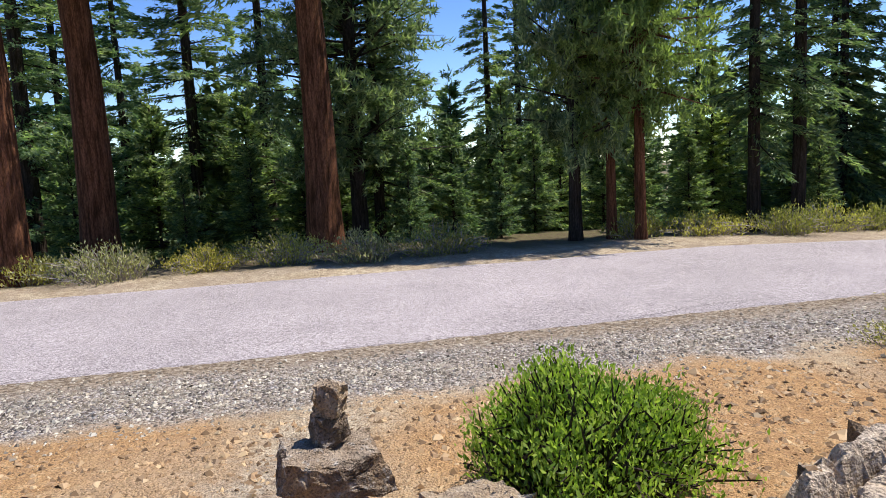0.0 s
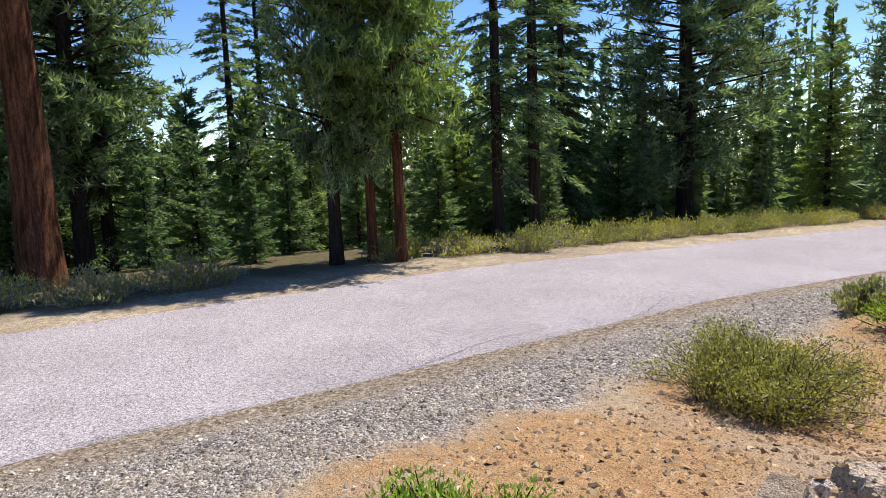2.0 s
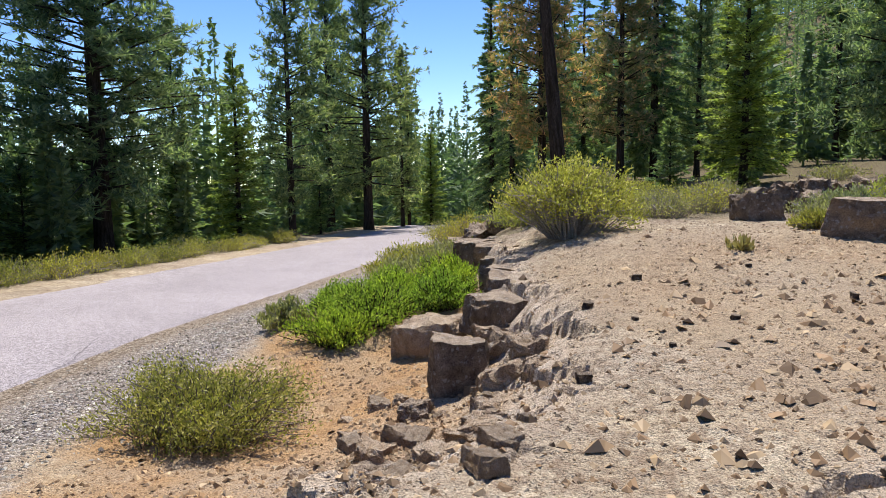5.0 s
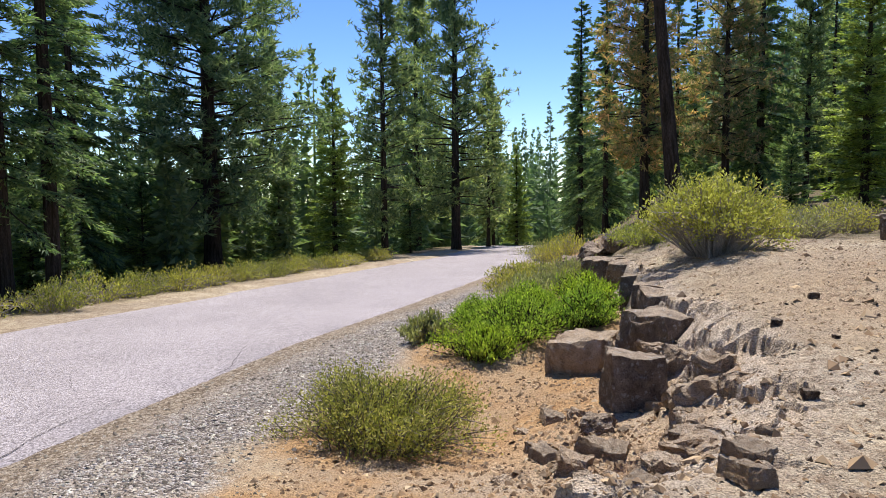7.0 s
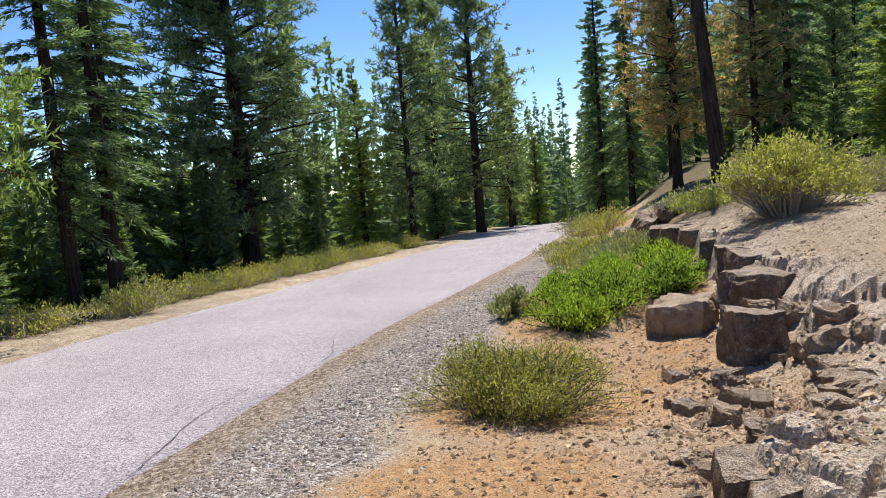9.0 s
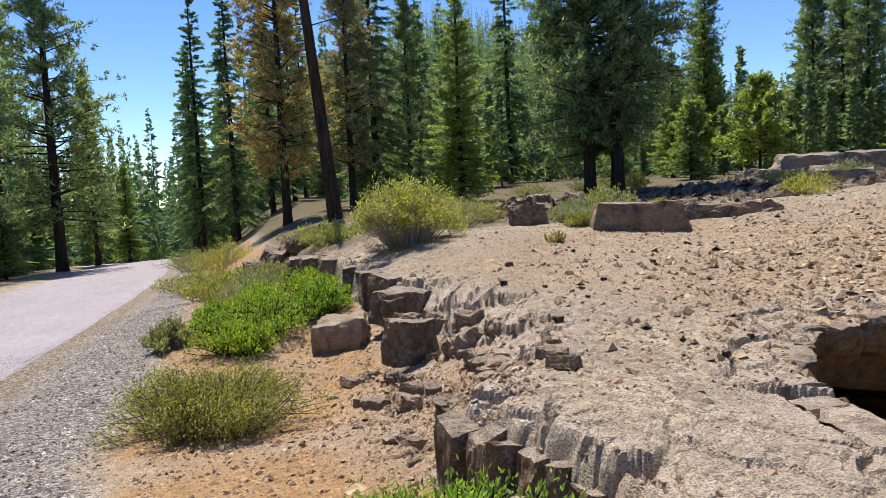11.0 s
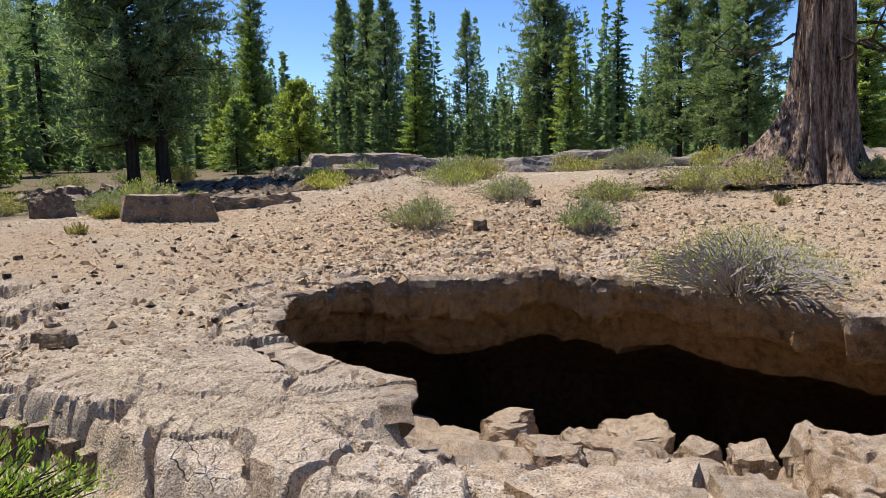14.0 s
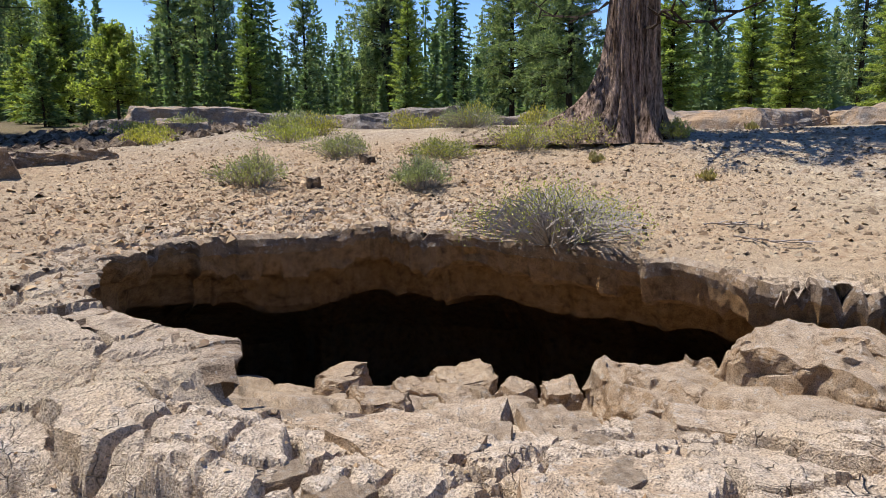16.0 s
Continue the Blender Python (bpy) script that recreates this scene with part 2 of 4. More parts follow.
def lattice(ix, iy, seed):
    h = (ix.astype(np.int64) * 374761393 + iy.astype(np.int64) * 668265263 + seed * 974711) & 0x7FFFFFFF
    h = ((h ^ (h >> 13)) * 1274126177) & 0x7FFFFFFF
    return (h ^ (h >> 16)) / 0x7FFFFFFF


def vnoise(x, y, seed=0):
    x, y = np.asarray(x, float), np.asarray(y, float)
    ix, iy = np.floor(x), np.floor(y)
    u, v = x - ix, y - iy
    u, v = u * u * (3 - 2 * u), v * v * (3 - 2 * v)
    a, b, c, d = (lattice(ix + i, iy + j, seed) for i, j in ((0, 0), (1, 0), (0, 1), (1, 1)))
    return (a * (1 - u) + b * u) * (1 - v) + (c * (1 - u) + d * u) * v


def fbm(x, y, scale, octaves=4, seed=0, gain=0.5):
    total, amp, norm = 0, 1, 0
    for o in range(octaves):
        total = total + amp * vnoise(np.asarray(x) * scale * 2 ** o + 17 * o, np.asarray(y) * scale * 2 ** o, seed + o)
        norm += amp
        amp *= gain
    return total / norm


def worley(x, y, scale, seed=0):
    """Distance to the nearest and the second cell point, and a number of the nearest cell."""
    x, y = x * scale, y * scale
    ix, iy = np.floor(x), np.floor(y)
    f1, f2, cid = np.full(x.shape, 9.0), np.full(x.shape, 9.0), np.zeros(x.shape)
    for i in (-1, 0, 1):
        for j in (-1, 0, 1):
            cx, cy = ix + i, iy + j
            d = np.hypot(cx + lattice(cx, cy, seed) - x, cy + lattice(cx, cy, seed + 7) - y)
            near = d < f1
            f2 = np.where(near, f1, np.minimum(f2, d))
            cid = np.where(near, lattice(cx, cy, seed + 13), cid)
            f1 = np.where(near, d, f1)
    return f1, f2, cid


def step(a, b, x):
    t = np.clip((x - a) / (b - a), 0, 1)
    return t * t * (3 - 2 * t)


# ---- the lie of the land ----
def road_drop(y):
    y = np.asarray(y, float)
    return -0.71 - 0.04 * np.clip(y - 9, 0, 52) - 0.13 * np.clip(y - 61, 0, 60)


def road_shift(y):
    return -0.0012 * np.clip(np.asarray(y, float) - 12, 0, 80) ** 2


def road_z(x, y):
    return road_drop(y) - 0.018 * np.clip(-7.1 - x, 0, 6.7)


def edge_x(y):
    """Where the lava shelf breaks off towards the road."""
    y = np.asarray(y, float)
    base = np.interp(y, (-9, -2, 0.3, 1.95, 2.95, 3.3, 4.4, 5.6, 6.6, 7.9, 9.3, 11, 12.4, 13, 16, 25), (-1.6, -1.5, -1.8, -2.28, -2.58, -2.3, -1.45, -1.35, -1.55, -1.85, -2.1, -2.35, -2.9, -2.5, -3.0, -3.6))
    return base + 0.16 * (vnoise(y * 2.3, y * 0, 3) - 0.5) + 0.07 * (vnoise(y * 9, y * 0, 4) - 0.5)


def shelf_z(x, y):
    base = np.interp(y, (-8, -2, 0, 3, 5, 9.5, 13, 20, 40, 80), (-0.2, -0.25, -0.18, 0.0, 0.27, 0.74, 0.74, 0.72, 1.2, 1.8))
    return base + 0.16 * np.clip(x - 3.5, 0, 10) * np.interp(y, (-5, 3, 9, 20), (1, 0.9, 0.4, 0.5)) + 0.1 * np.exp(-((x + 1.7) ** 2 + (y - 2.3) ** 2) / 1.2)


def debris_z(x, y):
    """The rubble slope that runs down into the collapsed cave."""
    s = (np.asarray(x) + 1.0) * 0.95 + (np.asarray(y) + 1.5) * 0.3
    mound = 0.42 * np.exp(-(((x - 2.3) / 1.3) ** 2 + ((y + 3.3) / 1.3) ** 2))
    return -0.25 - 0.33 * np.clip(s - 0.4, 0, 6.2) - 1.1 * np.clip(s - 5.7, 0, 2) + mound


RIM = ((-0.35, 0.35), (0.12, 0.9), (0.1, 1.5), (0.15, 2.0), (0.3, 2.85), (1.2, 3.45), (2.3, 3.75), (3.5, 2.95), (4.5, 1.8), (4.55, 0.0), (4.4, -1.6), (4.2, -2.6), (3.9, -3.2), (4.0, -4.2), (4.3, -6.5))
MOUTH = ((2.2, -6.5), (1.6, -4.6), (1.0, -3.2), (0.6, -1.8), (0.2, -0.6))


def inside(x, y, poly):
    hit = np.zeros(np.shape(x), bool)
    for (x0, y0), (x1, y1) in zip(poly, poly[1:] + poly[:1]):
        c = (y0 > y) != (y1 > y)
        hit ^= c & (x < (x1 - x0) * (y - y0) / ((y1 - y0) or 1e-9) + x0)
    return hit


def near_side(x, y):
    """1 on the camera's side of the cave mouth, where the rubble slope starts."""
    return step(0.5, 0.15, y - 0.1) * step(-1.6, -0.6, x) * step(3.4, 2.7, x)


def ground_z(x, y, fine=True):
    x, y = np.asarray(x, float), np.asarray(y, float)
    zr, shift = road_drop(y), road_shift(y)
    xs = x - shift
    bench = zr + 0.06 * np.clip(xs + 7.1, 0, 30) + 0.45 * step(7.5, 11, y) * step(-5.6, -3.0, x) * step(30, 16, y)
    left = zr - 0.13 - 0.045 * np.clip(-xs - 14.8, 0, 6) - 0.11 * np.clip(-xs - 20.8, 0, 80)
    low = np.where(xs > -9.5, bench, left)
    shelf = shelf_z(x, y) - 0.38 * step(6, 9, y) * step(2.2, 0.0, x - edge_x(y)) * step(22, 14, y)
    w = np.interp(y, (3.1, 3.7, 5.0, 5.8, 7.2, 8.0, 12.5, 26), (0.1, 0.75, 0.75, 0.7, 0.6, 0.1, 0.1, 3.5))
    up = step(-w, w, x - edge_x(y) - np.interp(y, (3.1, 3.7, 5.0, 5.8, 12.6, 16), (0.13, 0, 0, 0.06, 0.08, 0)))
    up = up * np.interp(y, (-30, -9), (0, 1))
    low = low - 0.28 * np.exp(-((x + 3.8) / 1.3) ** 2 - ((y - 6.1) / 2.0) ** 2)
    z = low * (1 - up) + shelf * up
    n = near_side(x, y)
    z = z * (1 - n) + np.minimum(z, debris_z(x, y)) * n
    far = np.hypot(x, y)
    z = z + 66 * np.exp(-(((x - 92) / 88) ** 2 + ((y - 330) / 120) ** 2)) + 12 * np.exp(-(((x - 330) / 160) ** 2 + ((y - 200) / 160) ** 2))
    z = z + step(18, 60, far) * 1.2 * (fbm(x, y, 0.03, 3, 9) - 0.5)
    if fine:
        offroad = np.where((xs > -7.2), 1.0, np.where(xs < -13.9, 1.0, 0.0))
        z = z + offroad * (0.09 * (fbm(x, y, 0.9, 5, 2) - 0.5) * step(-5.4, -3.7, xs + np.where(xs < -13, 20, 0)))
        rk = rock_mask(x, y) * (far < 25)
        wx, wy = x + 0.3 * fbm(x, y, 2.5, 2, 21), y + 0.3 * fbm(x, y, 2.5, 2, 31)
        f1, f2, cid = worley(wx, wy, 1.25, 40)
        g1, g2, gid = worley(wx + 5, wy, 2.9, 50)
        z = z + rk * (0.12 * (cid - 0.5) - 0.2 * step(0.075, 0.0, f2 - f1) + 0.045 * (gid - 0.5) - 0.09 * step(0.1, 0.0, g2 - g1) * step(0.42, 0.6, vnoise(wx * 1.6, wy * 1.6, 51)) + 0.1 * (fbm(x, y, 7, 5, 60, 0.62) - 0.5))
        near = (far < 25) * up
        bed = 9.0 * fbm(x, y, 1.1, 5, 91, 0.55) + 2.0 * fbm(x, y, 6, 2, 95)
        ply = np.floor(bed) + step(0.3, 0.62, bed - np.floor(bed))
        z = z + near * (0.25 + 0.75 * vnoise(x * 0.8, y * 0.8, 97)) * 0.045 * (1 - 0.6 * rk) * (ply - bed)
        z = z + offroad * (1 - rk) * (far < 25) * 0.022 * (fbm(x, y, 9, 3, 70) - 0.5)
    return z


def rock_mask(x, y):
    e = x - edge_x(y)
    a = step(0.75, 0.25, e) * step(-0.25, 0.0, e) * step(14, 12, y)
    front = (0.22 + 0.78 * step(1.0, 0.2, y + 0.35 * (x + 1.0))) * step(2.4, 1.2, y + 0.25 * x) * step(-2.5, -1.9, x) * step(4.6, 4.0, x)
    rubble = 0.3 * step(1.5, 0.9, np.hypot((x + 2.1) / 0.95, (y - 4.6) / 1.35))
    rim = step(0.75, 0.2, np.hypot(x - 2.8, (y - 1.2)) - 3.0) * step(0.2, 1.2, y)
    return np.clip(np.maximum.reduce([a, front, rubble, 0.5 * rim]) * (0.55 + 0.9 * fbm(x, y, 1.4, 3, 80)), 0, 1)


def axis(lo, near, past, hi, fine, reach):
    """Grid lines: finest from near to past, twice as wide to lo and hi, then growing outwards."""
    wide = fine * 2
    mid = np.concatenate([np.arange(lo, near - wide / 2, wide), np.arange(near, past, fine), np.arange(past, hi + wide / 2, wide)])
    lo, hi = mid[0], mid[-1]
    out, s, d = [], wide, 0.0
    while d < reach:
        s = min(s * 1.16, 90)
        d += s
        out.append(d)
    out = np.array(out)
    return np.concatenate([lo - out[::-1], mid, hi + out])


def build_ground():
    xs, ys = axis(-7.4, -2.9, 5.2, 8.5, 0.027, 1600), axis(-5.0, -3.2, 4.6, 13.5, 0.028, 1600)
    X, Y = np.meshgrid(xs, ys)
    Z = ground_z(X, Y)
    sx = X - road_shift(Y)
    Z = np.where((sx < -7.17) & (sx > -13.55) & (np.abs(Y) < 150), np.minimum(Z, road_z(sx, Y) - 0.05), Z)
    n, m = X.shape
    idx = np.arange(n * m).reshape(n, m)
    F = np.stack([idx[:-1, :-1], idx[:-1, 1:], idx[1:, 1:], idx[1:, :-1]], -1).reshape(-1, 4)
    cx, cy = (X[:-1, :-1] + X[1:, 1:]) / 2, (Y[:-1, :-1] + Y[1:, 1:]) / 2
    hole = inside(cx, cy, RIM + MOUTH).ravel()
    me = mesh_np("ground", np.stack([X, Y, Z], -1).reshape(-1, 3), F[~hole], M["ground"], False)
    wob = 0.5 * (fbm(X, Y, 1.5, 3, 90) - 0.5)
    e = X - edge_x(Y)
    far_left = step(-13.5, -14.4, sx + wob)
    distant = np.maximum(step(13, 19, np.hypot(X - 4, Y - 1) + 5 * wob), step(11.5, 14, Y + 3 * wob) * 0.9)
    masks = dict(
        gravel=step(-6.8, -6.3, sx + wob) * step(-4.95, -5.45, sx + wob * 1.3) * (0.5 + 0.6 * fbm(X, Y, 2.5, 2, 44)),
        shoulder=step(-7.6, -7.2, sx) * step(-6.0, -6.65, sx + wob * 1.5),
        orange=step(-5.5, -4.8, sx + wob * 1.3) * step(0.1, -0.2, e) * np.clip(2.4 * fbm(X, Y, 1.1, 3, 33) - 0.45, 0, 0.95),
        red=step(-0.5, 1.0, X + 0.4 * (Y - 3) - 0.5 + wob * 2) * step(9, 6.5, np.hypot(X - 4, Y - 3)) * fbm(X, Y, 0.7, 3, 35) * 1.5,
        rock=rock_mask(X, Y) * (np.hypot(X, Y) < 25),
        duff=np.maximum(far_left * step(-14.4, -16.4, sx + wob * 3), distant * step(-3.5, -2.5, sx) * np.interp(np.hypot(X, Y), (20, 45), (0.8, 1))),
    )
    for key, v in masks.items():
        a = me.attributes.new(key, "FLOAT", "POINT")
        a.data.foreach_set("value", np.clip(v, 0, 1).astype(np.float32).ravel())
    return tagged(new("ground", me), "pale sandy volcanic ground with broken lava rock", "ground", kind="structure")


build_ground()


def build_cave():
    """Rubble floor that runs on under the overhang, the hanging rim and the dark hollow behind it."""
    xs, ys = np.arange(-1.0, 9.6, 0.08), np.arange(-8, 8, 0.08)
    X, Y = np.meshgrid(xs, ys)
    f1, f2, cid = worley(X + 0.3 * fbm(X, Y, 2, 2, 5), Y, 1.6, 140)
    Z = debris_z(X, Y) + 0.3 * (cid - 0.5) - 0.1 * step(0.12, 0, f2 - f1) + 0.12 * (fbm(X, Y, 3, 3, 141) - 0.5) - 0.06
    Z = np.minimum(Z, np.where(inside(X, Y, RIM + MOUTH), 9, ground_z(X, Y, False) - 0.9))
    idx = np.arange(X.size).reshape(X.shape)
    F = np.stack([idx[:-1, :-1], idx[:-1, 1:], idx[1:, 1:], idx[1:, :-1]], -1).reshape(-1, 4)
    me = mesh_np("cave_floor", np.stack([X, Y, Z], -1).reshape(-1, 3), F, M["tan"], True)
    # Shade under the overhang is put into the colour: inner floor takes dark lava.
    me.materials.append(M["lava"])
    deep_shade = ((X[:-1, :-1] + 1) * 0.95 + (Y[:-1, :-1] + 1.5) * 0.3 + 0.5 * fbm(X[:-1, :-1], Y[:-1, :-1], 1.5, 2, 8)).ravel() > 5.2
    me.polygons.foreach_set("material_index", deep_shade.astype(np.int32))
    tagged(new("cave_floor", me), "rubble slope leading down into the cave, its deep shade coloured in", "ground", kind="structure")
    pts = np.array(RIM)
    seg = np.hypot(*np.diff(pts, axis=0).T)
    t = np.concatenate([[0], np.cumsum(seg)])
    u = np.arange(0, t[-1], 0.05)
    line = np.stack([np.interp(u, t, pts[:, 0]), np.interp(u, t, pts[:, 1])], 1)
    for _ in range(6):
        line[1:-1] = (line[:-2] + 2 * line[1:-1] + line[2:]) / 4
    tan = np.gradient(line, axis=0)
    nrm = np.stack([-tan[:, 1], tan[:, 0]], 1) / np.hypot(*tan.T)[:, None]
    line = line + nrm * (0.16 * (vnoise(u * 2.2, u * 0, 3) - 0.5) + 0.1 * (vnoise(u * 7, u * 0, 5) - 0.5))[:, None]
    depth = np.interp(u, (0, 1.5, 3.2, 4.2, 5.5, t[-1]), (0.25, 0.3, 0.22, 0.5, 1, 1)) * (0.85 + 0.35 * vnoise(u * 1.1, u * 0, 8))
    col = np.floor(u * 3.3 + 0.5 * vnoise(u * 2, u * 0, 9))
    jut = 0.1 * (lattice(col, col * 0, 11) - 0.5)
    lowr = 0.16 * (lattice(col, col * 0, 12) - 0.5)
    profile = ((0.3, -0.03), (0.05, 0.03), (-0.03, -0.02), (-0.05, -0.1), (-0.02, -0.2), (0.0, -0.34), (0.02, -0.46), (0.1, -0.52), (0.4, -0.56), (0.62, -0.62), (0.68, -0.8), (0.72, -1.0), (0.82, -1.12), (1.3, -1.2), (2.4, -1.4), (3.8, -1.9), (4.6, -2.8), (4.8, -4.6))
    top = ground_z(line[:, 0] + nrm[:, 0] * 0.2, line[:, 1] + nrm[:, 1] * 0.2)
    rows = []
    for k, (d, z) in enumerate(profile):
        wig = 0.12 * (fbm(u, u * 0 + k * 0.35, 3.5, 3, 77) - 0.5) * (k > 0)
        crown = jut * (2 <= k <= 7)
        zz = top + z * np.where(z < -0.5, 0.25 + 0.75 * depth, depth) + lowr * (5 <= k <= 7) * depth + (0.3 * (fbm(u, u * 0, 1.2, 2, 79) - 0.5)) * (k in (11, 12, 13)) * depth
        off = d * np.where(d > 0.3, depth, 1) + wig + crown
        rows.append(np.stack([line[:, 0] + nrm[:, 0] * off, line[:, 1] + nrm[:, 1] * off, zz], 1))
    V = np.concatenate(rows)
    n = len(u)
    q = np.arange(n - 1)

    def strip(a, b, name, mat, label):
        F = np.concatenate([np.stack([k * n + q, k * n + q + 1, (k + 1) * n + q + 1, (k + 1) * n + q], 1) for k in range(a, b)])
        tagged(new(name, mesh_np(name, V, F, mat, False)), label, "rock", kind="structure")

    strip(0, 4, "cave_rim", M["lava"], "dark cracked lava rim hanging over the cave")
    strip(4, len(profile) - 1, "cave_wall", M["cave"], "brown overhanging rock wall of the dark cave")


build_cave()


def build_road():
    ys = np.concatenate([np.arange(-60, -8, 1.0), np.arange(-8, 26, 0.12), np.arange(26, 110, 0.8)])
    us = np.linspace(0, 1, 26)
    U, Y = np.meshgrid(us, ys)
    ragged = 0.16 * (fbm(ys, ys * 0, 1.1, 4, 15) - 0.5) + 0.1 * (vnoise(ys * 0.35, ys * 0, 16) - 0.5)
    rag2 = 0.3 * (fbm(ys, ys * 0, 0.8, 3, 18) - 0.5)
    X = (-13.7 + rag2)[:, None] * (1 - U) + (-7.12 + ragged)[:, None] * U
    Z = road_z(X, Y) + 0.012 * (fbm(X, Y, 0.6, 2, 17) - 0.5)
    Z[:, -1] -= 0.05
    Z[:, 0] -= 0.06
    X[:, -2] = X[:, -1] - 0.012
    X = X + road_shift(Y)
    idx = np.arange(X.size).reshape(X.shape)
    F = np.stack([idx[:-1, :-1], idx[:-1, 1:], idx[1:, 1:], idx[1:, :-1]], -1).reshape(-1, 4)
    tagged(new("road", mesh_np("road", np.stack([X, Y, Z], -1).reshape(-1, 3), F, M["road"], True)), "sun-bleached pinkish grey chip-seal asphalt road", "road", kind="structure")


build_road()


def road_crack(label, x0, y0, heading, length, width, seed):
    """A thin dark crack in the asphalt, wandering as it goes."""
    r = np.random.default_rng(seed)
    n = int(length / 0.06)
    a = math.radians(heading) + np.cumsum(r.standard_normal(n) * 0.16) * 0.6
    x, y = x0 + np.cumsum(np.sin(a)) * 0.06, y0 + np.cumsum(np.cos(a)) * 0.06
    w = width * (0.3 + 1.0 * r.random(n))
    P = [np.stack([x + k * w * np.cos(a), y - k * w * np.sin(a), road_z(x, y) + 0.011], 1) for k in (-0.5, 0.5)]
    i = np.arange(n - 1)
    tagged(new("road_crack", mesh_np("road_crack", np.concatenate(P), np.stack([i, i + 1, n + i + 1, n + i], 1), M["crack"])), label, "crack", kind="structure")


for i, (x, y, a, ln, w) in enumerate(((-7.3, -3.0, 0, 2.2, 0.01), (-7.32, 0.2, 0, 1.6, 0.011), (-7.28, 3.6, 0, 2.6, 0.011), (-7.3, 7.2, 0, 2.0, 0.011), (-7.34, 10.5, 0, 3.0, 0.011), (-8.4, 6.2, -60, 1.1, 0.004), (-9.6, 9.5, 65, 1.2, 0.004))):
    road_crack("thin dark crack along the worn asphalt", x, y, a, ln, w, 70 + i)


# ---- rocks ----
def rock_mesh(name, mat, sx, sy, sz, seed, boxy=0.75, cuts=2, rough=0.05):
    """An angular broken stone that stands on z = 0, with pitted, uneven faces."""
    r = random.Random(seed)
    bm = bmesh.new()
    for i in (-1, 1):
        for j in (-1, 1):
            for k in (0, 1):
                q = boxy + (1 - boxy) * r.random()
                bm.verts.new((i * sx / 2 * q * (1 - 0.12 * k), j * sy / 2 * q * (1 - 0.12 * k), sz * (k * (0.8 + 0.2 * r.random()))))
    for _ in range(7):
        a, h = r.random() * 6.283, r.random()
        bm.verts.new((math.cos(a) * sx * 0.5, math.sin(a) * sy * 0.5, sz * h * 0.85))
    res = bmesh.ops.convex_hull(bm, input=bm.verts)
    bmesh.ops.delete(bm, geom=[v for v in set(res["geom_interior"]) | set(res["geom_unused"]) if isinstance(v, bmesh.types.BMVert)], context="VERTS")
    for _ in range(cuts):
        bmesh.ops.subdivide_edges(bm, edges=[e for e in bm.edges if e.calc_length() > 0.03], cuts=1, use_grid_fill=True)
        bmesh.ops.triangulate(bm, faces=bm.faces[:])
    s = (sx + sy + sz) / 3
    off = Vector((seed * 1.7, seed * 0.9, 0))
    for v in bm.verts:
        p = v.co / s
        d = noise.noise_vector(p * 2.2 + off) * rough * s * 1.7 + noise.noise_vector(p * 6 + off) * rough * s * 1.0 + noise.noise_vector(p * 15 + off) * rough * s * 0.55
        d.z += (round(v.co.z / s * 6 + 0.7 * noise.noise(p * 1.5 + off)) / 6 * s - v.co.z) * 0.25
        v.co += d
    me = bpy.data.meshes.new(name)
    bm.to_mesh(me)
    bm.free()
    me.materials.append(mat)
    return me


def rest_z(x, y):
    return float(ground_z(np.array([x]), np.array([y]))[0])


def rock(name, label, x, y, size, seed, mat="lava", turn=0, sink=0.06, z=None, tilt=0, boxy=0.75, cuts=2, rough=0.05, category="rock", group=""):
    ob = new(name, rock_mesh(name, M[mat], *size, seed, boxy, cuts, rough))
    ob.matrix_world = pose(x, y, (rest_z(x, y) - sink) if z is None else z, tilt, tilt * 0.6, turn)
    return tagged(ob, label, category, group)


def ledge(label, y0, y1, n, seed, depth=0.5, drop=0.55, lift=0.03, mat="lava"):
    """A broken edge of upright lava columns; each column is a piece of its own."""
    r = random.Random(seed)
    xm, ym = float(edge_x(np.array([(y0 + y1) / 2]))[0]), (y0 + y1) / 2
    home = new("lava_ledge")
    home.matrix_world = pose(xm, ym, rest_z(xm - 0.3, ym) - 0.1)
    tagged(home, label, "rock ledge")
    for i in range(n):
        y = y0 + (y1 - y0) * (i + 0.5 + 0.3 * (r.random() - 0.5)) / n
        x = float(edge_x(np.array([y]))[0]) + 0.24 + 0.14 * (r.random() - 0.5)
        top = float(ground_z(np.array([x + 0.45]), np.array([y]))[0]) + lift + 0.05 * (r.random() - 0.5)
        w = (y1 - y0) / n * (1.0 + 0.45 * r.random())
        h = drop * (0.9 + 0.3 * r.random())
        c = part("column", rock_mesh("column", M[mat], depth * (0.92 + 0.16 * r.random()), w, h, seed * 31 + i, 0.93, 3, 0.028), home)
        c.matrix_world = pose(x, y, top - h, 3 * (r.random() - 0.5), 4 * (r.random() - 0.5), 10 * (r.random() - 0.5))


ledge("dark columnar lava ledge with lichen-streaked faces", 1.5, 3.2, 8, 3, 0.5, 0.62, -0.07, "lava")
ledge("broken dark lava ledge above the green shrubs", 8.2, 10.9, 3, 5, 0.7, 0.62, -0.05)
ledge("overhanging tip of the dark lava ledge", 11.2, 12.6, 3, 8, 0.9, 0.42, 0.0)
rock("lava_block", "brown lava block with a cracked flat top", -2.03, 6.32, (0.56, 0.56, 0.66), 11, "lava", 15, z=-0.48, boxy=0.9, cuts=3, rough=0.035)
rock("lava_block", "large rounded brown lava block", -2.62, 8.0, (0.8, 0.95, 0.68), 12, "tan", -20, z=-0.72, boxy=0.82, cuts=3)
